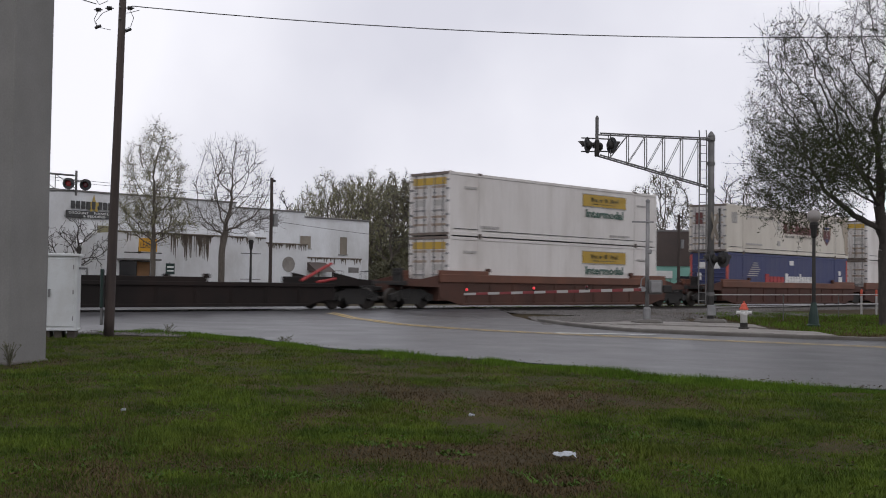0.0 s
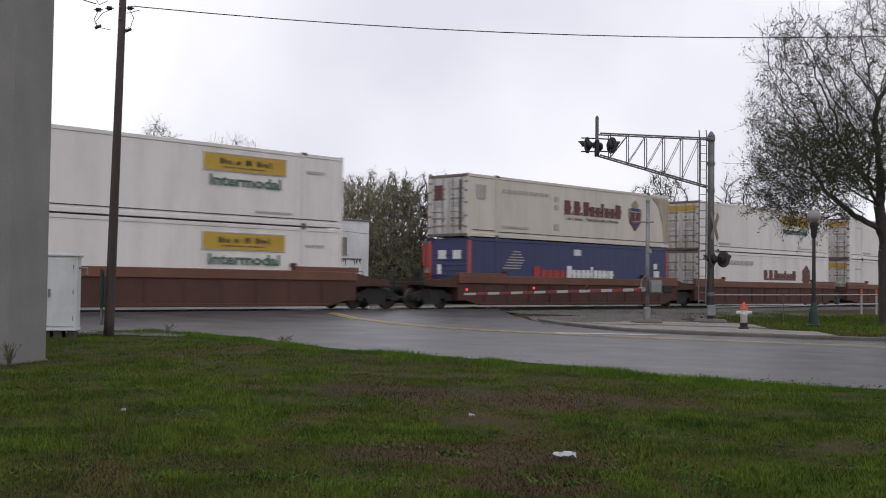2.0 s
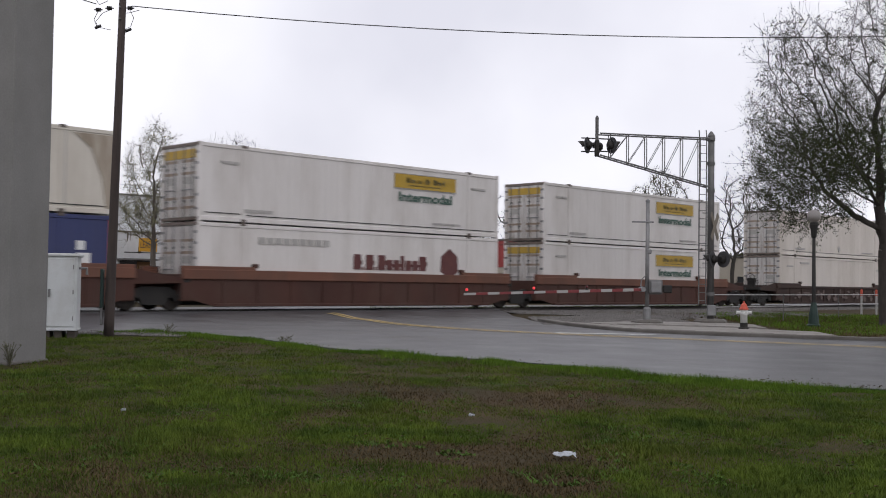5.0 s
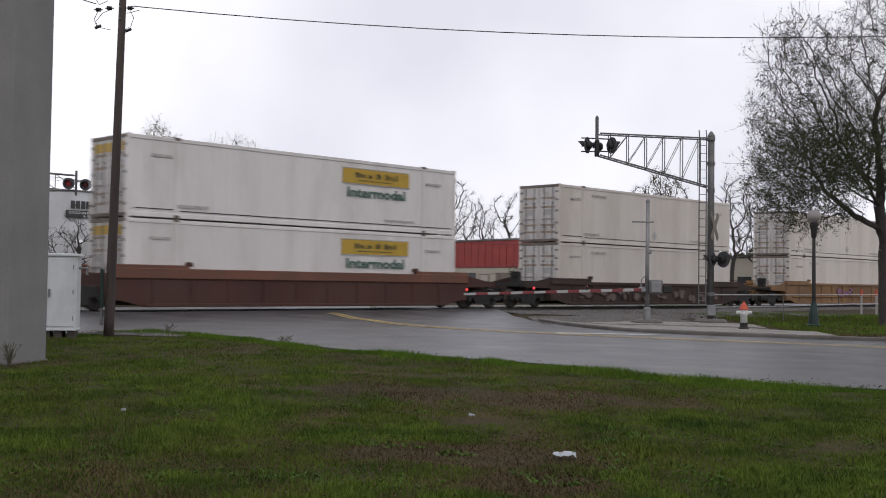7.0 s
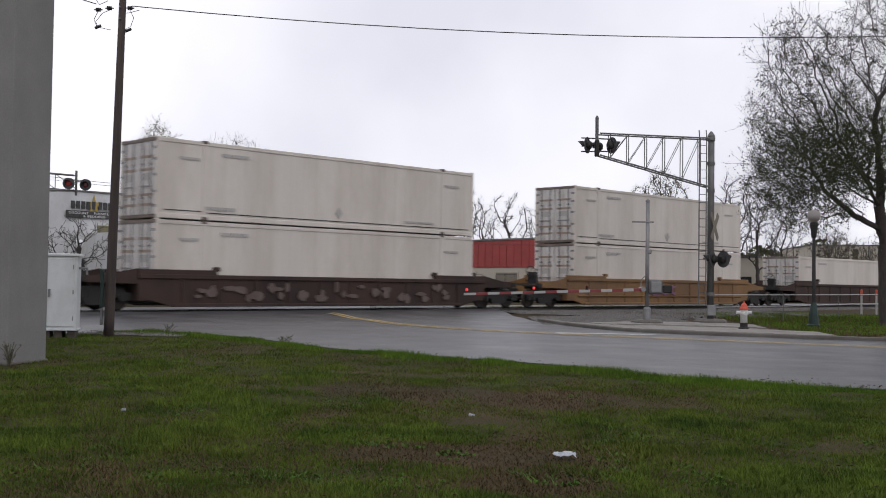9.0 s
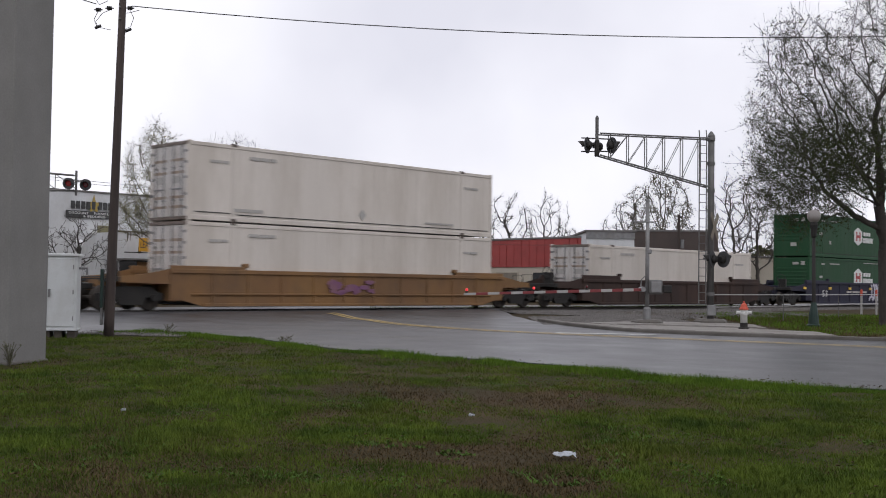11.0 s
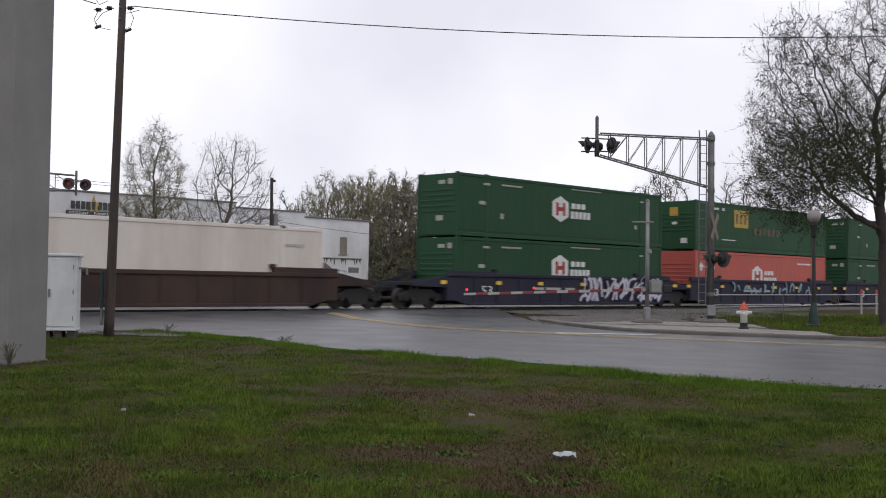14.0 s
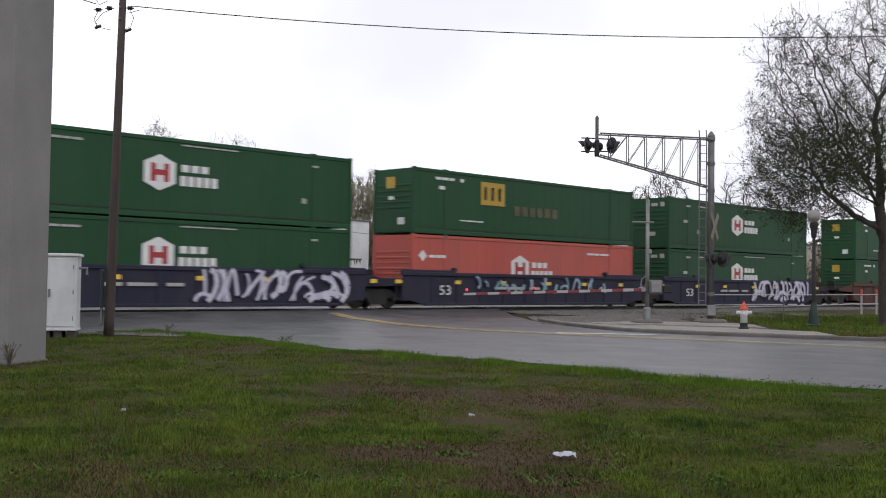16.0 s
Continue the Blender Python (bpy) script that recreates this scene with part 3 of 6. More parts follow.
def container(level, paint, end_style, label, decals=(), length=CL, end_paint=None, post_paint=None):
    """A 53-foot container: its origin is the middle of its floor, -y faces the viewer, -x is the leading end."""
    h, w = length / 2, CW / 2
    th = thing("shipping_container", Matrix(), label, "container", "containers of the train")
    n = int(length / 0.61)
    near_side = [(-h + 0.06, -w + 0.03)]
    for i in range(n):
        x = -h + 0.5 + i * (length - 1.0) / (n - 1)
        near_side += [(x - 0.07, -w + 0.03), (x - 0.05, -w + 0.026), (x + 0.05, -w + 0.026), (x + 0.07, -w + 0.03)]
    near_side.append((h - 0.06, -w + 0.03))
    body = Build().prism(near_side + [(x, -y) for x, y in reversed(near_side)], 0.05, CH - 0.04, "xy")
    part("body", body, paint, th)
    for side in (-1, 1):
        y0, y1 = sorted((side * (w - 0.1), side * w))
        part("bottom_rail", Build().bev(-h, h, y0, y1, 0.025, 0.2, 0.015), paint, th)
        part("top_rail", Build().bev(-h, h, y0, y1, CH - 0.17, CH - 0.025, 0.015), paint, th)
        y0, y1 = sorted((side * (w - 0.012), side * (w - 0.004)))
        part("seam", Build().box(-h + 0.3, -h + 1.85, y0, y1, 0.31, 0.342).box(-h + 2.1, h - 0.3, y0, y1, 0.27, 0.302), M["seam"], th)
        for x in (-h, h):
            for z in (0, CH):
                a, b_ = (x, x + 0.17) if x < 0 else (x - 0.17, x)
                za, zb = (z - 0.008, z + 0.12) if z == 0 else (z - 0.12, z + 0.008)
                y0, y1 = sorted((side * (w - 0.16), side * (w + 0.004)))
                part("corner_casting", Build().bev(a - 0.004, b_ + 0.004, y0, y1, za, zb, 0.02), paint, th)
            a, b_ = (x + 0.002, x + 0.13) if x < 0 else (x - 0.13, x - 0.002)
            y0, y1 = sorted((side * (w - 0.13), side * (w - 0.002)))
            part("corner_post", Build().bev(a, b_, y0, y1, 0.12, CH - 0.12, 0.012), post_paint or paint, th)
        for x in (-6.1, 6.1):
            y0, y1 = sorted((side * (w - 0.17), side * (w + 0.012)))
            part("lifting_fitting", Build().bev(x - 0.13, x + 0.13, y0, y1, CH - 0.11, CH + 0.012, 0.02), M["fitting"] if paint is not M["green"] else M["green"], th)
            part("lifting_fitting", Build().bev(x - 0.13, x + 0.13, y0, y1, -0.006, 0.14, 0.02), M["fitting"] if paint is not M["green"] else M["green"], th)
            y0, y1 = sorted((side * (w - 0.035), side * (w - 0.006)))
            part("lifting_post", Build().bev(x - 0.09, x + 0.09, y0, y1, 0.14, CH - 0.11, 0.01), paint, th)
    ep = end_paint or paint
    if end_style == "doors":
        part("door_header", Build().bev(-h - 0.006, -h + 0.05, -w + 0.02, w - 0.02, CH - 0.15, CH - 0.02, 0.01), M["header"], th, "rust-stained door header")
        part("door_sill", Build().bev(-h - 0.006, -h + 0.05, -w + 0.02, w - 0.02, 0.03, 0.15, 0.01), M["header"], th, "rust-stained door sill")
        for y0, y1 in ((-w + 0.12, -0.01), (0.01, w - 0.12)):
            door = part("door", Build().bev(-h + 0.015, -h + 0.055, y0, y1, 0.16, CH - 0.16, 0.01), ep, th)
            for f in (0.25, 0.72):
                y = y0 + (y1 - y0) * f
                part("lock_rod", Build().rod((-h - 0.02, y, 0.1), (-h - 0.02, y, CH - 0.1), 0.022, n=6), M["galv"], door)
                for zb in (0.7, 1.9):
                    part("rod_bracket", Build().bev(-h - 0.05, -h + 0.03, y - 0.07, y + 0.07, zb, zb + 0.08), M["galv"], door)
            part("door_handle", Build().bev(-h - 0.05, -h - 0.03, y0 + 0.2, y1 - 0.2, 1.12, 1.17, 0.008), M["galv"], door)
            for z in (0.45, 0.95, 1.55, 2.1, 2.5):
                y = y0 + 0.03 if y0 < -0.5 else y1 - 0.03
                part("hinge", Build().bev(-h - 0.01, -h + 0.02, y - 0.11, y + 0.11, z - 0.05, z + 0.05, 0.01), M["galv"], door)
            for z in (0.5, 0.85, 1.75, 2.2):
                part("door_rib", Build().bev(-h + 0.004, -h + 0.02, y0 + 0.14, y1 - 0.14, z - 0.05, z + 0.05, 0.005), M["door_stain"] if end_paint else ep, door)
            part("placard", Build().box(-h + 0.008, -h + 0.016, y0 + 0.35, y1 - 0.33, 1.35, 1.62), M["decal_grey"], door)
    else:
        part("front_wall", Build().box(-h + 0.03, -h + 0.07, -w + 0.1, w - 0.1, 0.1, CH - 0.1), ep, th)
        for i in range(5):
            part("rib", Build().bev(-h + 0.002, -h + 0.04, -w + 0.25, w - 0.25, 1.1 + i * 0.24, 1.2 + i * 0.24, 0.02), ep, th)
    for d in decals:
        kind = d[0]
        if kind == "box":
            _, x0, x1, z0, z1, m_, nm = d
            part(nm, Build().box(-h + x0, -h + x1, -w - 0.006, -w + 0.02, z0, z1), m_, th)
        elif kind == "end":
            _, y0, y1, z0, z1, m_, nm = d
            part(nm, Build().box(-h - 0.004, -h + 0.03, y0, y1, z0, z1), m_, th)
        elif kind == "text":
            _, x0, x1, z0, z1, m_, txt = d
            ob = part("lettering", lettering(txt, x1 - x0, z1 - z0, m_, 0.03 if txt == "Intermodal" else 0.0), m_, th)
            ob.matrix_basis = pose(-h + x0, -w - 0.004, z0)
        elif kind == "poly":
            pts, m_, nm = d[1:4]
            part(nm, Build().prism([(-h + x, z) for x, z in pts], -w - 0.006 - 0.004 * (len(d) > 4), -w + 0.02), m_, th)
    th["level"] = level
    return th


def bars(x0, x1, z0, z1, m_, widths, nm="lettering_bar"):
    """Unreadable writing or a name as a row of plain bars."""
    out, total = [], sum(widths) + 0.35 * (len(widths) - 1)
    x = x0
    for w_ in widths:
        out.append(("box", x, x + (x1 - x0) * w_ / total, z0, z1, m_, nm))
        x += (x1 - x0) * (w_ + 0.35) / total
    return out


def word_bars(x0, x1, z0, z1, m_, shape, nm="logo_bar"):
    """A carrier's name as plain bars: L tall and wide, I tall and thin, l low and wide, i low and thin, a dot or a gap."""
    wide = {"L": 1.25, "I": 0.6, "l": 1.0, "i": 0.45, ".": 0.3, " ": 0.5}
    total = sum(wide[c] + 0.28 for c in shape) - 0.28
    out, x, k = [], x0, (x1 - x0) / total
    for c in shape:
        top = {"L": 1.0, "I": 1.0, ".": 0.2}.get(c, 0.7)
        if c != " ":
            out.append(("box", x, x + wide[c] * k, z0, z0 + (z1 - z0) * top, m_, nm))
        if c in "Ll":
            out.append(("box", x + wide[c] * k, x + (wide[c] + 0.2) * k, z0 + (z1 - z0) * top * 0.35, z0 + (z1 - z0) * top * 0.62, m_, nm))
        x += (wide[c] + 0.28) * k
    return out


def truck(parent, x):
    """A two-axle bogie; its wheelsets turn."""
    side = Build()
    for y in (-1.02, 1.02):
        poly = [(-1.25, 0.36), (-1.25, 0.62), (-0.95, 0.7), (-0.5, 0.86), (0.5, 0.86), (0.95, 0.7), (1.25, 0.62), (1.25, 0.36), (0.95, 0.4), (0.6, 0.5), (0.45, 0.22), (-0.45, 0.22), (-0.6, 0.5), (-0.95, 0.4)]
        side.prism(poly, y - 0.09, y + 0.09)
        for k in (-0.2, 0, 0.2):
            side.rod((k, y, 0.3), (k, y, 0.62), 0.075, n=8)
        for k in (-0.89, 0.89):
            side.rod((k, y - 0.16, 0.46), (k, y + 0.16, 0.46), 0.13, n=10)
    t = part("bogie", side, M["black"], parent)
    t.matrix_basis = pose(x, 0, 0)
    part("bolster", Build().bev(-0.22, 0.22, -1.0, 1.0, 0.5, 0.8, 0.03), M["black"], t)
    made = []
    for k in (-0.89, 0.89):
        w = Build()
        for y in (-0.72, 0.72):
            s_ = 1 if y > 0 else -1
            w.lathe([(0.11, -0.1), (0.40, -0.06), (0.42, -0.05), (0.455, 0.0), (0.455, 0.03), (0.42, 0.05), (0.40, 0.05), (0.36, 0.03), (0.13, 0.05), (0.11, 0.1)], 20, (0, y, 0), "y")
            for a in range(5):
                w.rod((0.25 * math.cos(a * 1.257), y + s_ * 0.04, 0.25 * math.sin(a * 1.257)), (0.25 * math.cos(a * 1.257), y + s_ * 0.065, 0.25 * math.sin(a * 1.257)), 0.045, n=6)
        w.rod((0, -0.9, 0), (0, 0.9, 0), 0.085, n=8)
        o = part("wheelset", w, M["wheel"], t)
        o.matrix_basis = pose(k, 0, 0.455)
        made.append((o, k))
    return made


WHEELS = []


def well_car(paint, label, half=11.69, left_truck=10.1, right_truck=10.1, top=1.55, raised=0.17, end_rise=2.5, reflectors=False, brake_end=-1, chord=None, rises=None, deep=0.16, ledge=0.0):
    """A well car, its origin on the rails under its middle: deep side plates with ribs, end platforms, bogies and couplers."""
    car = thing("well_car", Matrix(), label, "rail car", "well cars of the train")
    e = 8.75
    for side in (-1, 1):
        y = side * 1.40
        ya, yb = sorted((y, y - side * 0.03))
        prof = [(-e, 0.5), (-7.4, 0.17), (7.4, 0.17), (e, 0.5), (e, top), (-e, top)]
        sp = part("side_plate", Build().prism(prof, ya, yb), paint, car)
        ya, yb = sorted((y + side * 0.07, y - side * 0.14))
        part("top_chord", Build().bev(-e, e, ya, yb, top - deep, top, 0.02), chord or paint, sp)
        if ledge:
            part("ledge", Build().prism([(y, ledge - 0.1), (y + side * 0.07, ledge - 0.03), (y + side * 0.07, ledge), (y, ledge + 0.02)], -7.9, 7.9, "yz"), paint, sp)
        part("bottom_chord", Build().bev(-7.4, 7.4, ya, yb, 0.15, 0.27, 0.02), paint, sp)
        ya, yb = sorted((y + side * 0.05, y - side * 0.12))
        for x0, x1 in rises or ((-e, -e + end_rise + 0.67), (e - end_rise - 0.67, e)):
            part("raised_end", Build().bev(x0, x1, ya, yb, top - 0.02, top + raised, 0.02), chord or paint, sp)
            k = x1 if x0 < 0 else x0
            part("guide", Build().bev(k - 0.13, k + 0.13, ya, yb, top + raised - 0.04, top + raised + 0.12, 0.03), paint, sp)
        ya, yb = sorted((y + side * 0.045, y - side * 0.01))
        for i in range(10):
            x = -7.0 + i * 14.0 / 9
            part("rib", Build().bev(x - 0.06, x + 0.06, ya, yb, 0.26, top - 0.15, 0.012), paint, sp)
    part("well_floor", Build().box(-7.6, 7.6, -1.37, 1.37, 0.2, 0.3), M["black"], car)
    for sx, tr in ((-1, left_truck), (1, right_truck)):
        xe = half - 0.75 if tr else 8.75
        a, b_ = sorted((sx * 8.2, sx * 8.75))
        part("bulkhead", Build().bev(a, b_, -1.38, 1.38, 0.35, 1.32, 0.03), paint, car)
        a, b_ = sorted((sx * 8.6, sx * xe))
        if b_ - a > 0.3:
            pl = part("end_platform", Build().bev(a, b_, -0.45, 0.45, 0.72, 1.12, 0.03).bev(a, b_, -1.25, 1.25, 1.12, 1.18, 0.02), paint, car)
            xs = sx * xe
            part("crossover_step", Build().bev(min(xs, xs - sx * 0.25), max(xs, xs - sx * 0.25), -1.42, 1.42, 1.02, 1.2, 0.02), M["black"], pl)
            for y in (-1.35, 1.35):
                part("grab_rail", Build().tube([(xs, y, 1.2), (xs, y, 1.6), (xs, y * 0.55, 1.6), (xs, y * 0.55, 1.2)], 0.016, 5), M["black"], pl)
                part("sill_step", Build().tube([(xs, y, 1.05), (xs, y, 0.45), (xs - sx * 0.4, y, 0.45), (xs - sx * 0.4, y, 1.05)], 0.022, 5), M["black"], pl)
                part("side_skirt", Build().prism([(sx * 8.7, 0.95), (sx * 8.7, 1.5), (sx * (xe - 0.9), 1.25), (sx * (xe - 0.1), 1.2), (sx * (xe - 0.1), 1.0)], y - 0.02, y + 0.02), paint, pl)
            a, b_ = sorted((sx * xe, sx * half))
            part("coupler", Build().bev(a, b_, -0.09, 0.09, 0.76, 0.96, 0.03).bev(min(sx * (half - 0.3), sx * (half + 0.06)), max(sx * (half - 0.3), sx * (half + 0.06)), -0.17, 0.15, 0.7, 1.02, 0.04), M["black"], car)
            part("air_hose", Build().tube([(xs, 0.3, 0.85), (xs + sx * 0.35, 0.28, 0.5), (xs + sx * 0.75, 0.1, 0.42)], 0.025, 5), M["black"], car)
            if sx == brake_end:
                wheel = Build()
                wheel.tube([(xs - sx * 0.2, -0.7 + 0.28 * math.cos(2 * math.pi * j / 14), 1.75 + 0.28 * math.sin(2 * math.pi * j / 14)) for j in range(15)], 0.02, 5)
                for i in range(3):
                    wheel.rod((xs - sx * 0.2, -0.7, 1.75), (xs - sx * 0.2, -0.7 + 0.28 * math.cos(i * 2.1), 1.75 + 0.28 * math.sin(i * 2.1)), 0.014, n=4)
                part("brake_wheel", wheel, M["black"], car)
                part("brake_stand", Build().bev(xs - sx * 0.35 - 0.12, xs - sx * 0.35 + 0.12, -0.95, -0.45, 1.15, 1.75, 0.03), M["black"], car)
        if tr:
            WHEELS.extend(truck(car, sx * tr))
    for y in (-1.475,):
        if reflectors:
            for x in (-9.2, -5.6, -2.6, 0.7, 3.5, 6.6, 9.0):
                part("reflector", Build().box(x, x + 0.34, y - 0.004, y + 0.03, top - 0.5, top - 0.34), M["amber"], car)
            for x0, x1 in ((-2.9, -2.2), (-2.0, -0.9), (-0.5, 0.2)):
                part("stencil_bar", Build().box(x0, x1, y - 0.003, y + 0.03, 0.88, 1.0), M["decal_grey"], car)
            for x in (-6.6,):
                ob = part("lettering", lettering("53", 0.7, 0.42, M["decal_white"]), M["decal_white"], car)
                ob.matrix_basis = pose(x, y - 0.004, 0.62)
    return car


MOVING = []


def place_on_train(ob, s0, z):
    MOVING.append((ob, s0, z))


Y_, G_, MR, WH, GR, DK, RD = (M[k] for k in ("decal_yellow", "decal_green", "decal_maroon", "decal_white", "decal_grey", "decal_dark", "decal_red"))


def small_marks(col):
    return (bars(2.0, 3.3, 0.40, 0.52, col, (2, 3, 2, 4)) + bars(0.95, 1.75, 2.15, 2.25, col, (3, 2)) + bars(14.3, 15.2, 2.1, 2.2, col, (2, 3)) +
            bars(11.9, 13.6, 0.42, 0.5, col, (4, 3, 3)))


def yellow_logo():
    """Plain yellow panel with bars for the carrier's name, and the readable word beneath."""
    edge = [("box", 9.56, 13.32, z, z + 0.03, GR, "logo_border") for z in (1.86, 2.50)]
    return ([("box", 9.6, 13.28, 1.9, 2.49, Y_, "logo_panel")] + edge + word_bars(10.25, 12.6, 2.13, 2.36, M["olive"], "Ll.l L LlI") + bars(10.4, 12.3, 2.0, 2.05, M["olive"], (3, 2, 4)) +
            [("text", 9.85, 13.05, 1.33, 1.74, G_, "Intermodal")])


END_Y = [("end", -1.05, 1.05, 2.3, 2.62, Y_, "logo_panel")]


def hex_logo(x, z):
    w = 1.25
    hexa = [(x, z + 0.28), (x + w / 2, z), (x + w, z + 0.28), (x + w, z + 1.0), (x + w / 2, z + 1.28), (x, z + 1.0)]
    return ([("poly", hexa, WH, "logo_shape")] + [("poly", [(x + a, z + 0.32), (x + a + 0.2, z + 0.32), (x + a + 0.2, z + 0.96), (x + a, z + 0.96)], RD, "logo_shape", 1) for a in (0.26, 0.79)] +
            [("poly", [(x + 0.46, z + 0.54), (x + 0.79, z + 0.54), (x + 0.79, z + 0.74), (x + 0.46, z + 0.74)], RD, "logo_shape", 1)] +
            bars(x + 1.5, x + 2.6, z + 0.72, z + 0.98, WH, (1, 1, 1), "logo_bar") + bars(x + 1.45, x + 3.0, z + 0.22, z + 0.58, WH, (1, 1, 1, 1, 1), "logo_bar"))


def green_marks():
    return (bars(3.0, 4.4, 2.44, 2.52, GR, (2, 3, 2, 3)) + [("box", 1.45, 1.85, 1.5, 1.66, GR, "sticker"), ("box", 2.9, 3.1, 0.9, 1.15, GR, "sticker"), ("box", 13.6, 13.8, 0.9, 1.1, GR, "sticker"), ("box", 1.75, 2.15, 2.4, 2.5, GR, "sticker"), ("box", 14.1, 14.4, 2.35, 2.43, GR, "sticker")] +
            bars(8.2, 10.6, 2.62, 2.67, GR, (3, 4, 3, 5)) + [("end", -0.95, -0.7, 2.35, 2.6, GR, "sticker"), ("end", -0.5, -0.1, 2.38, 2.55, GR, "sticker"), ("end", -0.35, 0.05, 0.72, 0.95, GR, "sticker")])


def build_train():
    jb, hubb = M["white"], M["green"]
    white_label = "white 53-foot container with yellow logo panel and rear doors"
    # empty car at the head
    car = well_car(M["coal_car"], "empty sooty black-brown well car with low sides", top=1.06, raised=0.17, rises=((-8.75, 2.8),))
    part("brake_lever", Build().rod((7.1, -1.36, 1.15), (8.6, -1.36, 1.85), 0.06, n=8).rod((7.9, -1.36, 1.1), (8.8, -1.36, 1.25), 0.06, n=8), M["decal_red"], car, "red painted brake lever")
    place_on_train(car, 11.4 + 8.075, 0)
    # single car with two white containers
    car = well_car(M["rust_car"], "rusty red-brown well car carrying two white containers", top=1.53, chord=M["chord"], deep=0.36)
    place_on_train(car, 34.82 + 8.075, 0)
    first = container(UPPER, jb, "doors", white_label, yellow_logo() + END_Y + small_marks(GR), end_paint=M["grime"])
    place_on_train(first, 34.82 + 8.075, UPPER)
    place_on_train(copy_thing(first, Matrix()), 34.82 + 8.075, LOWER)
    # articulated set of three
    for s0, lt, rt in ((58.3, 10.1, 9.675), (77.65, 0, 9.675), (97.1, 0, 10.1)):
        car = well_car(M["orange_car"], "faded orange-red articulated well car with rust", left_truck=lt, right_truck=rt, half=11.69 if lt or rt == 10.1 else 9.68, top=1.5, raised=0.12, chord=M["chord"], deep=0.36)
        place_on_train(car, s0 + 8.075, 0)
    navy, tan = M["blue"], M["door_stain"]
    crest = [("poly", [(12.45, 1.25), (12.95, 0.78), (13.45, 1.25), (13.45, 1.8), (12.45, 1.8)], MR, "crest_shape"), ("poly", [(12.62, 1.22), (12.95, 0.92), (13.28, 1.22)], navy, "crest_shape", 1),
             ("box", 12.36, 12.56, 1.5, 2.0, tan, "crest_shape"), ("box", 13.34, 13.54, 1.5, 2.0, tan, "crest_shape"), ("box", 12.6, 13.3, 1.86, 2.02, navy, "crest_shape"),
             ("poly", [(12.7, 2.05), (13.2, 2.05), (13.25, 2.22), (12.95, 2.45), (12.65, 2.22)], tan, "crest_shape"), ("box", 12.93, 12.97, 0.95, 1.8, WH, "crest_shape"),
             ("poly", [(14.55, 2.68), (16.1, 2.68), (16.1, 0.2), (15.75, 0.2), (15.6, 1.2), (15.2, 2.2)], M["nose"], "stain"), ("box", 14.25, 14.29, 0.3, 2.7, GR, "panel_seam")]
    name = word_bars(6.95, 11.65, 1.38, 2.08, MR, "L.L.LllIllL")
    cream = container(UPPER, M["cream"], "doors", "cream refrigerated container with maroon crest and stained doors",
                      crest + name + [("text", 7.1, 8.45, 1.12, 1.26, DK, "GLOBAL"), ("text", 8.65, 11.4, 1.12, 1.26, DK, "TRANSPORTATION")] + bars(2.35, 5.75, 2.15, 2.3, GR, (1,) * 9) + bars(0.6, 1.2, 1.75, 2.4, GR, (1, 1, 1)) +
                      bars(2.3, 4.2, 0.5, 0.6, GR, (3, 4, 3)) + [("box", 6.2, 6.45, 1.95, 2.2, GR, "sticker"), ("box", 6.15, 6.5, 0.55, 0.85, GR, "sticker"), ("box", 6.2, 6.45, 1.55, 1.78, GR, "sticker")] +
                      [("end", 0.35, 0.85, 1.7, 2.4, MR, "crest_shape"), ("end", -0.9, -0.72, 0.3, 2.6, DK, "stain"), ("end", -0.2, -0.05, 0.3, 2.6, GR, "stain")], end_paint=M["grime"])
    place_on_train(cream, 58.3 + 8.075, UPPER)
    blue = container(LOWER, M["blue"], "front", "dark blue container with red corner posts and white lettering",
                     [("box", 7.6, 8.15, 2.25, 2.55, WH, "sticker"), ("box", 14.6, 15.1, 1.25, 1.6, WH, "sticker"), ("box", 14.6, 14.9, 1.7, 2.0, WH, "sticker")] +
                     word_bars(7.05, 10.85, 1.12, 1.72, WH, "LllllIlllil") + word_bars(4.5, 6.85, 1.14, 1.66, RD, "Lllll") + [("box", 2.3 + 0.12 * i, 3.8 - 0.1 * abs(i - 3), 1.5 + i * 0.13, 1.55 + i * 0.13, GR, "logo_shape") for i in range(7)] + [ ("end", -0.75, -0.25, 1.9, 2.3, WH, "sticker"), ("end", 0.2, 0.7, 1.9, 2.3, WH, "sticker"), ("end", 0.5, 0.75, 1.2, 1.65, WH, "sticker")], length=15.9, post_paint=M["red"])
    place_on_train(blue, 58.3 + 8.075, LOWER)
    place_on_train(copy_thing(first, Matrix()), 77.65 + 8.075, UPPER)
    low = container(LOWER, M["white"], "doors", "white refrigerated container with maroon lettering and crest",
                    [("poly", [(12.4, 1.3), (12.95, 0.95), (13.5, 1.3), (13.45, 1.95), (12.95, 2.3), (12.45, 1.95)], MR, "crest_shape")] + word_bars(7.4, 11.5, 1.28, 1.9, MR, "L.L.LllIllL") + bars(2.7, 6.1, 2.15, 2.4, GR, (1,) * 9), end_paint=M["grime"])
    place_on_train(low, 77.65 + 8.075, LOWER)
    place_on_train(copy_thing(first, Matrix()), 97.1 + 8.075, UPPER)
    place_on_train(copy_thing(first, Matrix()), 97.1 + 8.075, LOWER)
    # three single cars with plain white containers
    plain = container(UPPER, M["plain"], "doors", "plain white 53-foot container with streaked rear doors", small_marks(GR) + bars(2.7, 3.9, 2.38, 2.5, GR, (3, 3, 2)) + [("poly", [(8.1, 0.62), (8.28, 0.38), (8.46, 0.62), (8.28, 0.86)], GR, "sticker")], end_paint=M["grime"])
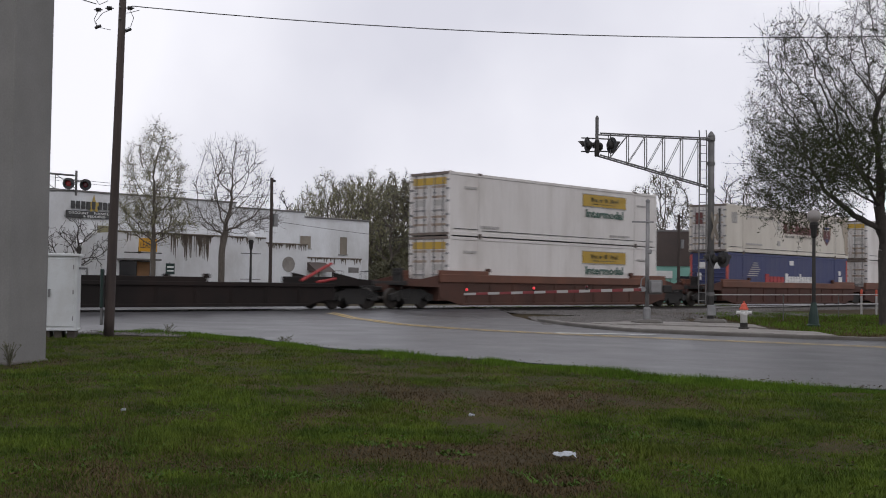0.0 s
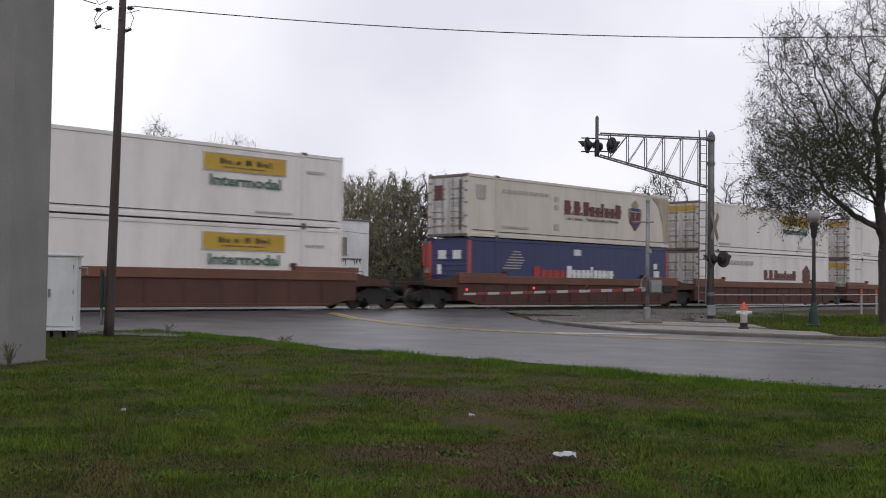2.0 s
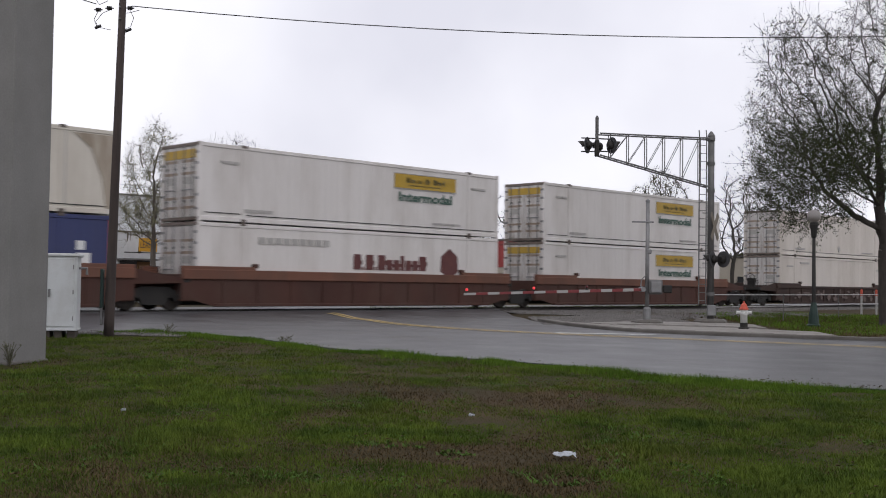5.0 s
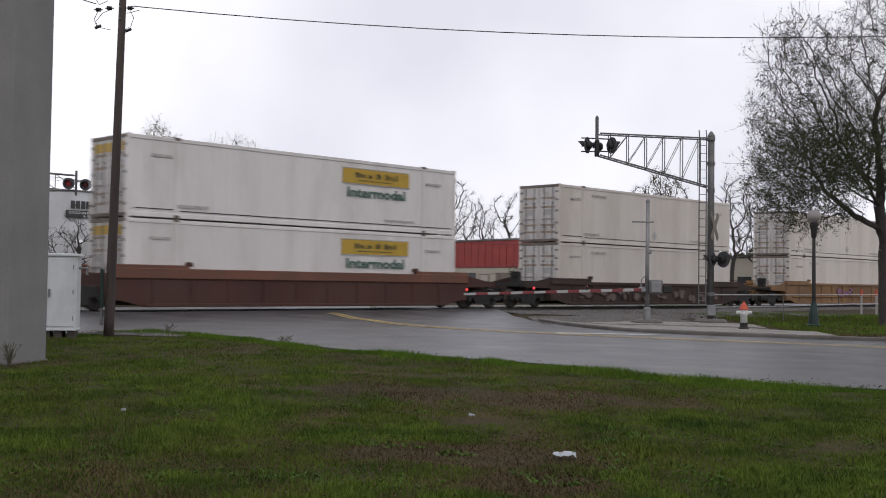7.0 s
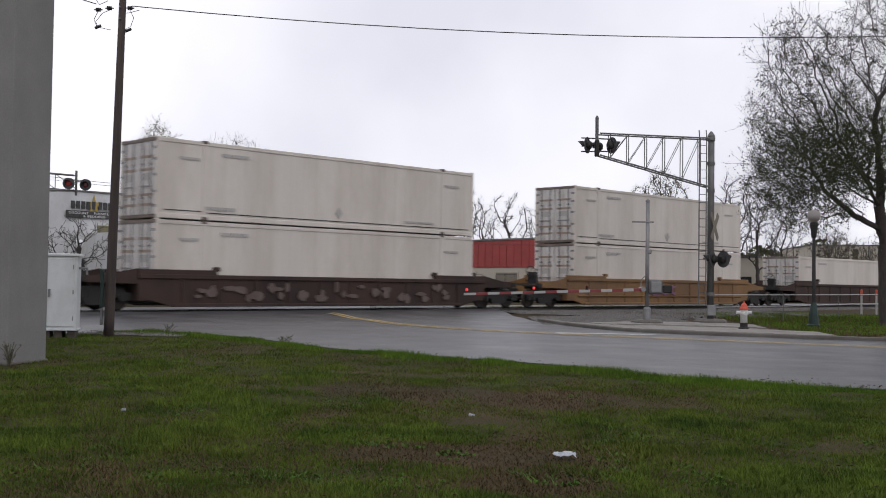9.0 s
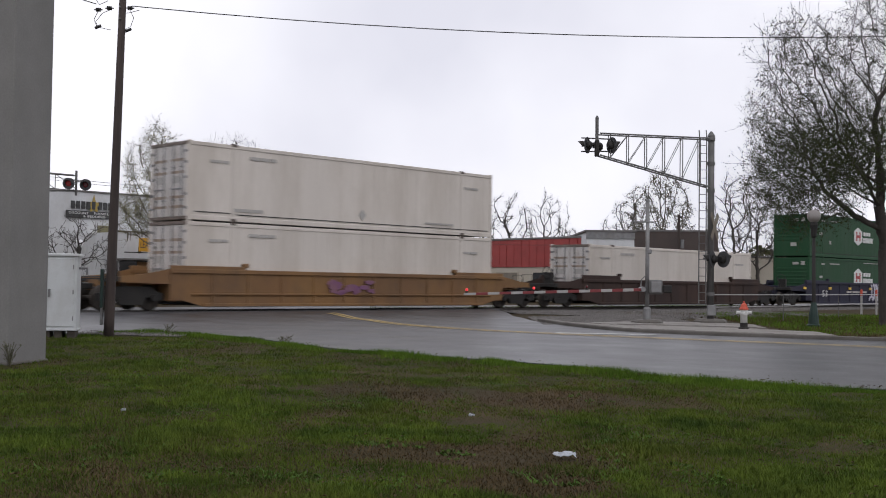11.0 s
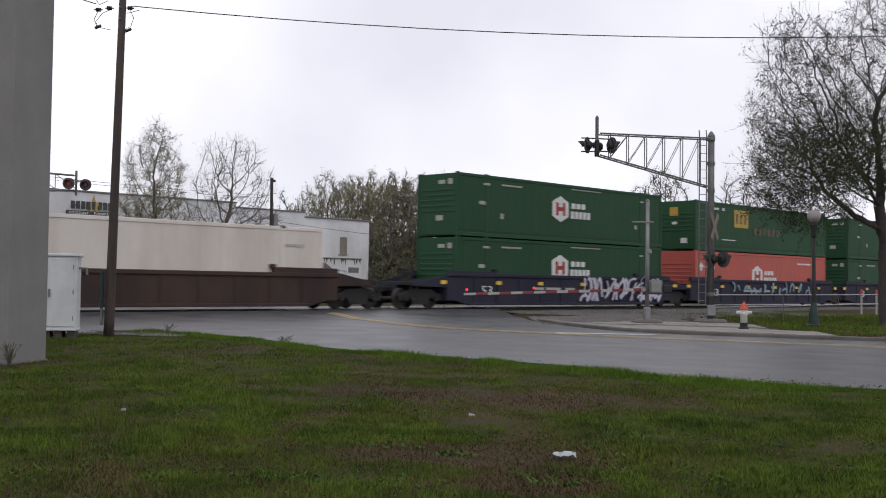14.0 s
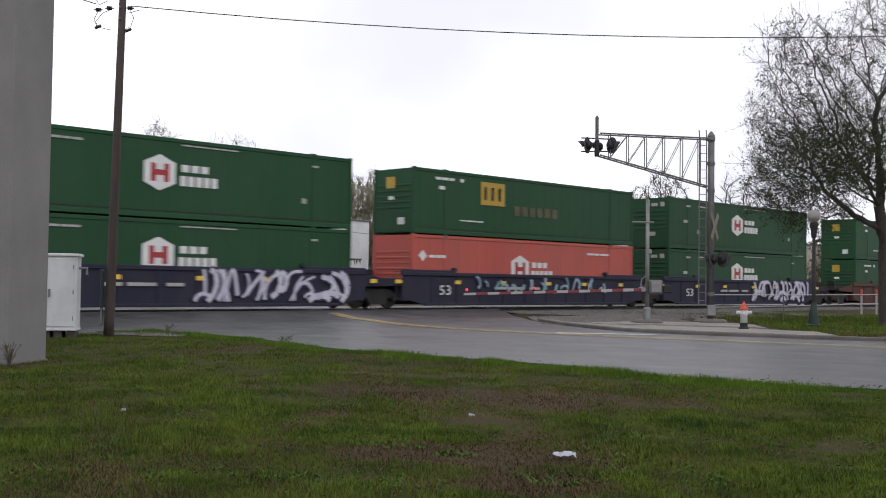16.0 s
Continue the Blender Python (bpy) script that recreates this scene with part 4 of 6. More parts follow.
    car = well_car(M["dark_car"], "dark brown well car with pale graffiti along its side", top=1.3, raised=0.17)
    blot = Build()
    br = random.Random(9)
    for i in range(34):
        x, z, w_, h_ = br.uniform(-7, 6.6), br.uniform(0.35, 0.85), br.uniform(0.15, 0.45), br.uniform(0.08, 0.3)
        blot.prism([(x + w_ * math.cos(k * 1.05) * br.uniform(0.5, 1), z + 0.1 + h_ * math.sin(k * 1.05) * br.uniform(0.5, 1)) for k in range(6)], -1.472 - 0.0004 * i, -1.43)
    tagged(part("graffiti", blot, M["graffiti_faded"], car, "faded pale graffiti blotches"), kind="stuff")
    place_on_train(car, 120.55 + 8.075, 0)
    place_on_train(plain, 120.55 + 8.075, UPPER)
    place_on_train(copy_thing(plain, Matrix()), 120.55 + 8.075, LOWER)
    car = well_car(M["yellow_car"], "faded yellow-orange well car with rust and violet graffiti", top=1.5, raised=0.12, ledge=0.62)
    tag = Build()
    tr_ = random.Random(21)
    for i in range(16):
        x, z = tr_.uniform(-1.6, 0.9), tr_.uniform(0.7, 1.15)
        tag.prism([(x + tr_.uniform(0.12, 0.35) * math.cos(k * 0.9), z + tr_.uniform(0.05, 0.16) * math.sin(k * 0.9)) for k in range(7)], -1.472 - 0.0006 * i, -1.42)
    tagged(part("graffiti", tag, M["graffiti_violet"], car, "violet sprayed graffiti patch"), kind="stuff")
    place_on_train(car, 144.1 + 8.075, 0)
    place_on_train(copy_thing(plain, Matrix()), 144.1 + 8.075, UPPER)
    place_on_train(copy_thing(plain, Matrix()), 144.1 + 8.075, LOWER)
    car = well_car(M["dark_car"], "dark brown well car carrying one white container", top=1.45, raised=0.2)
    place_on_train(car, 167.65 + 8.075, 0)
    place_on_train(copy_thing(plain, Matrix()), 167.65 + 8.075, LOWER)
    # articulated navy set with green and red containers
    gr = random.Random(4)
    for s0, lt, rt, tag in ((191.4, 10.1, 9.72, M["graffiti"]), (211.0, 0, 9.72, M["graffiti_teal"]), (230.6, 0, 10.1, M["graffiti"])):
        car = well_car(M["navy_car"], "dark navy articulated well car with graffiti and yellow reflectors", left_truck=lt, right_truck=rt, half=11.69 if lt or rt == 10.1 else 9.72, top=1.6, raised=0.1, reflectors=True)
        x0 = 0.7 if tag is M["graffiti"] else -4.2
        gob, dark = Build(), Build()

        def stroke(pts, wid, layer, build):
            for (xa, za), (xb, zb) in zip(pts, pts[1:]):
                n_ = math.hypot(xb - xa, zb - za) or 1
                ox, oz = -(zb - za) / n_ * wid / 2, (xb - xa) / n_ * wid / 2
                build.prism([(xa - ox, za - oz), (xb - ox, zb - oz), (xb + ox, zb + oz), (xa + ox, za + oz)], -1.472 - layer * 0.0012, -1.44)

        big = tag is M["graffiti"]
        length = 7.3 if big else 10.0
        for i in range(26 if big else 20):
            x, z = x0 + length * (i + gr.uniform(-.4, .4)) / (26 if big else 20), gr.uniform(0.3, 0.75) if big else gr.uniform(0.7, 1.0)
            a, l = gr.uniform(0.5, 1.9), gr.uniform(0.6, 1.25) if big else gr.uniform(0.3, 0.6)
            bend = gr.uniform(-0.7, 0.7)
            pts = [(x, z)]
            for q in range(4):
                pts.append((pts[-1][0] + math.cos(a + bend * q) * l * 0.32, min(max(pts[-1][1] + math.sin(a + bend * q) * l * 0.32, 0.28), 1.5)))
            wid = gr.uniform(0.08, 0.22) if big else gr.uniform(0.08, 0.17)
            stroke(pts, wid + 0.16, i * 0.3, dark)
            stroke(pts, wid, 10 + i * 0.3, gob)
        tagged(part("graffiti_shadow", dark, M["graffiti_dark"], car), kind="stuff")
        tagged(part("graffiti", gob, tag, car, "pale sprayed graffiti strokes"), kind="stuff")
        place_on_train(car, s0 + 8.075, 0)
    hub = container(UPPER, hubb, "front", "dark green container with white hexagon logo and ribbed front", hex_logo(6.7, 0.97) + green_marks())
    for s0 in (191.4, 230.6):
        place_on_train(hub if s0 < 200 else copy_thing(hub, Matrix()), s0 + 8.075, UPPER)
        place_on_train(copy_thing(hub, Matrix()), s0 + 8.075, LOWER)
    emp = container(UPPER, hubb, "front", "dark green container with square yellow logo panel",
                    [("box", 4.25, 5.87, 1.48, 2.53, Y_, "logo_panel")] + [("box", 4.43 + i * 0.48, 4.67 + i * 0.48, 1.7, 2.3, DK, "logo_bar") for i in range(3)] + bars(1.35, 2.5, 2.42, 2.54, WH, (2, 3, 2)) + [("box", 1.55, 1.9, 2.0, 2.15, WH, "sticker"), ("box", 2.9, 3.1, 2.4, 2.55, WH, "sticker")] +
                    bars(2.9, 4.4, 0.66, 0.72, WH, (3, 4, 3)) + bars(6.55, 9.75, 1.1, 1.55, M["leaf_thin"], (1, 1, 1, 1, 1, 1), "faded_lettering") + [("end", -0.1, 0.45, 2.0, 2.5, Y_, "logo_panel"), ("end", -0.05, 0.3, 1.5, 1.65, WH, "sticker"), ("end", -0.7, -0.3, 0.4, 0.7, WH, "sticker")])
    place_on_train(emp, 211.0 + 8.075, UPPER)
    redc = container(LOWER, M["red"], "front", "faded red container with white house-shaped logo", hex_logo(6.4, 0.85) + bars(12.2, 14.0, 2.3, 2.4, WH, (3, 2, 4)) + [("poly", [(0.35, 1.95), (0.6, 1.7), (0.85, 1.95), (0.6, 2.2)], WH, "logo_shape")] + bars(1.0, 2.0, 1.88, 2.0, WH, (3, 2, 2)))
    place_on_train(redc, 211.0 + 8.075, LOWER)
    car = well_car(M["orange_car"], "faded orange-red well car carrying green containers", top=1.5, raised=0.12)
    place_on_train(car, 254.1 + 8.075, 0)
    place_on_train(copy_thing(emp, Matrix()), 254.1 + 8.075, UPPER)
    place_on_train(copy_thing(emp, Matrix()), 254.1 + 8.075, LOWER)


build_train()


# ---------------------------------------------------------------- near the camera: column, cabinet, utility pole
def concrete_column():
    th = thing("concrete_column", pose(-7.17, 18.27, -0.45, 0, 0, 74.8), "tall square grey concrete column standing in the grass", "column")
    b = Build().bev(0, 1.07, 0, 1.07, 0, 9.0, 0.025)
    part("shaft", b, M["column"], th)
    part("footing", Build().bev(-0.03, 1.10, -0.03, 1.10, 0, 0.12, 0.02), M["kerb"], th, "rough dirty concrete footing")


concrete_column()


def signal_cabinet():
    th = thing("signal_cabinet", pose(-8.95, 25.1, -0.28, 0, 0, 12), "pale grey steel signal cabinet on timber blocks", "cabinet")
    body = part("body", Build().bev(-0.75, 0.62, 0, 0.8, 0.2, 1.88, 0.015), M["cab"], th)
    part("roof", Build().bev(-0.8, 0.67, -0.05, 0.85, 1.86, 1.93, 0.015), M["cab"], th)
    part("sill", Build().bev(-0.77, 0.64, -0.02, 0.82, 0.17, 0.215, 0.01), M["cab"], th)
    for x0, x1 in ((-0.70, -0.03), (-0.02, 0.56)):
        door = part("door", Build().bev(x0, x1, -0.025, 0.005, 0.26, 1.82, 0.01), M["cab"], th)
        xh = x1 - 0.02 if x1 > 0 else x0 + 0.02
        for z in (0.45, 1.05, 1.62):
            part("hinge", Build().rod((xh, -0.035, z - 0.05), (xh, -0.035, z + 0.05), 0.014, n=6), M["galv"], door)
    handle = Build().bev(0.0, 0.05, -0.06, -0.02, 1.0, 1.12, 0.01).rod((0.025, -0.06, 1.05), (0.025, -0.09, 1.05), 0.02).bev(0.0, 0.05, -0.1, -0.08, 0.93, 1.07, 0.01)
    part("handle", handle, M["galv"], th, "galvanised latch handle")
    part("conduit", Build().tube([(0.62, 0.3, 1.6), (0.8, 0.3, 1.6), (0.8, 0.3, 1.45)], 0.03), M["galv"], th)
    for x in (-0.62, -0.35, -0.05, 0.22, 0.5):
        part("timber_block", Build().bev(x - 0.09, x + 0.09, 0.05, 0.75, -0.08, 0.18, 0.02), M["tie"], th)


signal_cabinet()


def utility_pole():
    th = thing("utility_pole", pose(-7.85, 26.07, -0.3), "tall dark weathered wooden utility pole with wire hardware", "pole")
    b = Build().lathe([(0.122, 0), (0.118, 0.5), (0.10, 4.0), (0.078, 9.4)], 16)
    b.v = [(x + 0.18 * z / 9.4, y, z) for x, y, z in b.v]
    part("shaft", b, M["wood"], th, soft=True)
    part("cable_guard", Build().bev(-0.2, -0.13, -0.12, 0.02, 0.7, 1.62, 0.02), M["lamp_green"], th, "dark cable guard on the side of the pole")
    part("lower_guard", Build().bev(-0.19, -0.14, -0.1, 0.0, 0.3, 0.72, 0.01), M["galv"], th)
    for x, z in ((0.33, 7.83), (-0.16, 7.82), (-0.42, 7.78)):
        ins = Build()
        for i in range(3):
            ins.rod((x - 0.05 + i * 0.04, 0, z), (x - 0.03 + i * 0.04, 0, z), 0.05, n=10)
        ins.rod((x - 0.1, 0, z), (x + 0.1, 0, z), 0.015, n=6)
        part("insulator", ins, M["black"], th)
    for z in (7.55, 7.82, 8.05):
        part("bolt", Build().rod((0.13, -0.16, z), (0.13, 0.16, z), 0.018, n=6), M["galv"], th)
    loops = [[(0.3, 0, 7.83), (0.42, 0, 7.6), (0.36, 0, 7.4), (0.2, 0, 7.3), (0.12, 0, 7.34)], [(0.2, 0, 7.7), (0.33, 0, 7.72), (0.55, 0, 7.78)], [(-0.1, 0, 7.8), (-0.32, 0, 7.7), (-0.48, 0, 7.5), (-0.42, 0, 7.36), (-0.12, 0, 7.3)],
             [(-0.4, 0, 7.8), (-0.52, 0, 7.55), (-0.46, 0, 7.4)], [(-0.5, 0, 8.05), (-0.4, 0, 7.9), (-0.2, 0, 8.0)]]
    for l in loops:
        part("jumper_wire", Build().tube(l, 0.008, 5), M["black"], th)
    for x, z in ((-0.42, 7.37), (0.3, 7.3)):
        part("splice", Build().rod((x - 0.07, 0, z - 0.03), (x + 0.07, 0, z + 0.03), 0.035, n=8), M["black"], th)


utility_pole()


def wire(a, b, sag, r, label, n=28):
    pts = []
    for i in range(n + 1):
        t = i / n
        pts.append(tuple(a[k] * (1 - t) + b[k] * t - (sag * 4 * t * (1 - t) if k == 2 else 0) for k in range(3)))
    tagged(part("overhead_wire", Build().tube(pts, r, 5), M["black"]), label, "wire")


wire((-7.45, 26.0, 7.56), (42.0, 30.0, 12.2), 2.0, 0.012, "thin black overhead wire slung from the pole")
wire((-8.3, 26.0, 7.6), (-24.0, 24.0, 13.0), 0.3, 0.012, "thin black overhead wire slung from the pole")
for dz in (0.0, 0.14):
    wire(P(10, -14, 6.5 + dz), P(38.5, -17, 6.0 + dz), 0.35, 0.012, "thin dark wires along the far street")
wire(P(38.5, -17, 4.7), P(75, -24, 4.7), 0.5, 0.012, "thin dark wire along the far street")


# ---------------------------------------------------------------- crossing signals
def flasher(parent, m, lens):
    """One flashing lamp: black round background, housing and hood; it faces its own -y."""
    bg = part("lamp_background", Build().lathe([(0.30, -0.012), (0.30, 0.012)], 24, axis="y"), M["shade"], parent)
    bg.matrix_basis = m
    part("housing", Build().lathe([(0.10, 0.0), (0.155, 0.03), (0.155, 0.10), (0.10, 0.17)], 16, axis="y"), M["black"], bg)
    hood = Build()
    n = 12
    for i in range(n):
        a0, a1 = math.radians(-25 + 230 * i / n), math.radians(-25 + 230 * (i + 1) / n)
        vs = []
        for a in (a0, a1):
            for r in (0.16, 0.168):
                depth = 0.16 + 0.2 * max(math.sin(a), 0)
                vs += [(r * math.cos(a), -0.012, r * math.sin(a)), (r * math.cos(a), -depth, r * math.sin(a))]
        hood.add(vs, [(0, 1, 5, 4), (2, 6, 7, 3), (1, 3, 7, 5), (0, 4, 6, 2)])
    part("hood", hood, M["black"], bg)
    part("lens", Build().lathe([(0.145, -0.014), (0.13, -0.035), (0.08, -0.05)], 16, axis="y"), lens, bg)
    return bg


def cantilever():
    th = thing("cantilever_signal", pose(9.84, 40.57, -0.3), "tall grey cantilever crossing signal with truss arm and ladder", "crossing signal")
    part("base", Build().lathe([(0.62, 0.0), (0.62, 0.16), (0.5, 0.24)], 8), M["kerb"], th, "stained concrete footing")
    part("mast", Build().lathe([(0.125, 0.16), (0.125, 5.0), (0.12, 6.92)], 16), M["mast"], th, soft=True)
    part("finial", Build().lathe([(0.13, 6.9), (0.14, 6.98), (0.09, 7.06), (0.03, 7.14)], 16), M["mast"], th)
    part("junction_box", Build().bev(-0.16, 0.16, -0.2, -0.1, 0.35, 0.75, 0.02), M["galv"], th)
    for z in (1.15, 4.95, 5.95, 6.85):
        part("collar", Build().lathe([(0.15, z - 0.06), (0.15, z + 0.06)], 14), M["mast"], th)
    x1 = -4.2
    for y in (-0.22, 0.22):
        part("top_chord", Build().rod((-0.12, y, 6.86), (x1, y - 0.45, 6.93), 0.028, n=8), M["mast"], th)
        part("bottom_chord", Build().rod((-0.12, y, 5.08), (x1, y - 0.45, 6.14), 0.03, n=8), M["mast"], th)
        for i in range(6):
            f = 0.08 + i * 0.165
            x = -0.12 + (x1 + 0.12) * f
            ya = y - 0.45 * f
            zt, zb = 6.86 + 0.07 * f, 5.08 + 1.06 * f
            part("truss_post", Build().rod((x, ya, zb), (x, ya, zt), 0.018, n=6), M["mast"], th)
            if i < 5:
                f2 = f + 0.165
                x2 = -0.12 + (x1 + 0.12) * f2
                part("truss_diagonal", Build().rod((x, ya, zt), (x2, y - 0.45 * f2, 5.08 + 1.06 * f2), 0.013, n=6), M["mast"], th)
    for i in range(6):
        f = 0.08 + i * 0.165
        x = -0.12 + (x1 + 0.12) * f
        part("cross_strut", Build().rod((x, -0.22 - 0.45 * f, 5.08 + 1.06 * f), (x, 0.22 - 0.45 * f, 5.08 + 1.06 * f), 0.016, n=6), M["mast"], th)
    lad = Build()
    for x in (-0.46, -0.2):
        lad.tube([(x, -0.12, 0.75), (x, -0.12, 7.0), (x, -0.05, 7.16), (x + 0.04, 0.05, 7.1)], 0.022, 6)
    ladder = part("ladder", lad, M["mast"], th)
    for i in range(21):
        part("rung", Build().rod((-0.46, -0.12, 0.9 + i * 0.3), (-0.2, -0.12, 0.9 + i * 0.3), 0.014, n=5), M["mast"], ladder)
    # lamp group at the tip of the arm
    part("tip_post", Build().rod((-4.28, -0.45, 6.1), (-4.28, -0.45, 7.5), 0.065, n=10).rod((-4.28, -0.45, 7.5), (-4.28, -0.45, 7.6), 0.075, 0.03, 10), M["mast"], th)
    part("tip_box", Build().bev(-4.36, -4.2, -0.55, -0.38, 6.1, 6.7, 0.03), M["black"], th)
    part("tip_arm", Build().rod((-4.85, -0.45, 6.78), (-3.7, -0.45, 6.74), 0.025, n=6).rod((-4.85, -0.45, 6.28), (-3.7, -0.45, 6.3), 0.025, n=6), M["mast"], th)
    for x, y, turn in ((-4.64, -0.55, -118), (-4.2, -0.15, -112), (-3.76, -0.6, 118)):
        flasher(th, pose(x, y, 6.5, 0, 0, turn), M["lens_dim"])
    # lamps and crossbuck on the mast
    part("lamp_arm", Build().rod((-0.3, -0.1, 2.45), (0.5, -0.1, 2.42), 0.03, n=8), M["mast"], th)
    for x, turn in ((0.02, -124), (0.42, 124)):
        flasher(th, pose(x, -0.2, 2.42, 0, 0, turn), M["lens_dim"])
    for a in (50, -50):
        sl = part("crossbuck_slat", Build().bev(-0.6, 0.6, -0.012, 0.012, -0.115, 0.115, 0.01), M["board"], th, "weathered slat seen from behind")
        sl.matrix_basis = pose(0.1, -0.2 + (0.03 if a > 0 else 0), 3.62, 0, 0, 58) @ pose(0, 0, 0, 0, a, 0)


cantilever()


def gate():
    th = thing("crossing_gate", pose(7.1, 38.32, -0.28), "lowered crossing gate with red and white striped arm", "crossing gate")
    part("base", Build().lathe([(0.56, 0.0), (0.56, 0.16), (0.44, 0.23)], 8), M["kerb"], th, "stained concrete footing")
    part("mast", Build().lathe([(0.075, 0.15), (0.07, 2.4), (0.065, 4.34)], 14), M["galv"], th, soft=True)
    part("socket", Build().lathe([(0.13, 0.15), (0.13, 0.6), (0.1, 0.66)], 12), M["galv"], th)
    part("top_cap", Build().lathe([(0.08, 4.3), (0.08, 4.36), (0.03, 4.4)], 12), M["galv"], th)
    part("sign_bar", Build().bev(-0.56, 0.2, -0.1, -0.06, 3.58, 3.63, 0.01), M["galv"], th)
    part("small_fitting", Build().bev(-0.02, 0.14, -0.12, 0.05, 2.5, 2.66, 0.03), M["galv"], th)
    mech = part("gate_mechanism", Build().bev(0.02, 0.5, -0.28, 0.28, 1.1, 1.6, 0.05), M["mast"], th, "grey cast gate mechanism housing")
    part("cover", Build().bev(0.08, 0.44, -0.32, -0.27, 1.16, 1.54, 0.03), M["galv"], mech)
    part("shaft_hub", Build().rod((-0.18, -0.3, 1.27), (-0.18, 0.3, 1.27), 0.09, n=12), M["galv"], mech)
    part("counterweight", Build().bev(0.5, 0.8, -0.34, -0.22, 1.15, 1.42, 0.03), M["black"], th)
    part("cable_loop", Build().tube([(-0.05, -0.1, 1.75), (-0.22, -0.1, 1.62), (-0.24, -0.1, 1.4), (-0.1, -0.1, 1.25)], 0.02, 6), M["galv"], th)
    a, b_ = Vector((-0.15, -0.2, 1.26)), Vector((-6.4, -2.35, 1.04))
    d = b_ - a
    m = look(a, b_)
    n = 16
    for i in range(n):
        p0, p1 = a + d * (i / n), a + d * ((i + 1) / n)
        hz = 0.052 - 0.014 * i / n
        seg = Build().bev(-hz * 0.5, hz * 0.5, -hz, hz, -(p1 - p0).length * 0.999, 0, 0.006)
        ob = part("arm_stripe", seg, M["gate_white"] if i % 2 else M["gate_red"], th)
        ob.matrix_basis = Matrix.Translation(p0) @ m.to_3x3().to_4x4()
    for f, lens in ((0.985, M["lens_on"]), (0.625, M["lens_on"]), (0.33, M["lens_dim"])):
        p = a + d * f
        lamp = part("arm_lamp", Build().lathe([(0.045, 0.04), (0.045, 0.09), (0.035, 0.1)], 10, tuple(p)), M["black"], th)
        part("lens", Build().lathe([(0.025, 0.1), (0.045, 0.115), (0.05, 0.15), (0.02, 0.19)], 10, tuple(p)), lens, lamp)


gate()


def far_cantilever():
    th = thing("cantilever_signal", along(20.2, -6), "grey cantilever crossing signal across the track with red lamps", "crossing signal")
    part("mast", Build().lathe([(0.12, 0.0), (0.12, 6.0)], 14, (-4.2, 0, 0)), M["mast"], th)
    for z in (5.5, 4.55):
        part("chord", Build().rod((-4.2, 0, z), (0.6, 0, 5.5 if z > 5 else 4.9), 0.04, n=8), M["mast"], th)
    for i in range(5):
        x = -3.6 + i * 0.85
        part("truss_post", Build().rod((x, 0, 4.6 + 0.08 * i), (x, 0, 5.5), 0.02, n=6), M["mast"], th)
        part("truss_diagonal", Build().rod((x, 0, 5.5), (x + 0.85, 0, 4.66 + 0.08 * i), 0.016, n=6), M["mast"], th)
    part("tip_post", Build().rod((0.68, 0, 4.7), (0.68, 0, 5.7), 0.05, n=8), M["mast"], th)
    part("lamp_arm", Build().rod((0.2, -0.1, 5.28), (1.2, -0.1, 5.28), 0.03, n=8), M["mast"], th)
    for x, lens in ((0.30, M["lens_faint"]), (1.02, M["lens_dim"])):
        flasher(th, pose(x, -0.12, 5.15, 0, 0, -38) @ Matrix.Scale(0.78, 4), lens)


far_cantilever()


def lamp_post(m, label, height, globe, fancy=True, arms=False):
    th = thing("lamp_post", m, label, "street lamp", "globe lamp posts")
    k = height / 4.35
    if fancy:
        part("base", Build().lathe([(0.26, 0), (0.26, 0.06), (0.2, 0.1), (0.17, 0.5), (0.12, 0.75), (0.1, 0.9)], 12), M["lamp_green"], th, "dark green fluted cast-iron base")
    part("shaft", Build().lathe([(0.085, 0.02), (0.075, 1.2 * k), (0.06, 3.3 * k)], 12), M["black"], th, soft=True)
    part("neck", Build().lathe([(0.06, 3.3 * k), (0.1, 3.38 * k), (0.12, 3.6 * k), (0.16, 3.8 * k), (0.12, 3.9 * k)], 12), M["black"], th)
    r = 0.25
    part("globe", Build().lathe([(0.1, 0)] + [(r * math.sin(math.radians(a)), r - r * math.cos(math.radians(a))) for a in range(28, 180, 15)] + [(0.01, 2 * r)], 18, (0, 0, 3.88 * k)), globe, th, soft=True)
    if arms:
        for z in (1.55, 3.05):
            part("banner_arm", Build().rod((-0.7, 0, z), (0.7, 0, z), 0.02, n=6), M["black"], th)


lamp_post(pose(13.9, 41.36, -0.32), "black lamp post with frosted globe and green base", 4.35, M["globe"])
lamp_post(along(37.87, -18), "black lamp post with white globe and banner arms", 4.3, M["globe_white"], arms=True)
lamp_post(along(31.2, -26), "slim black lamp post with white globe beside the store", 3.7, M["globe_white"], fancy=False)


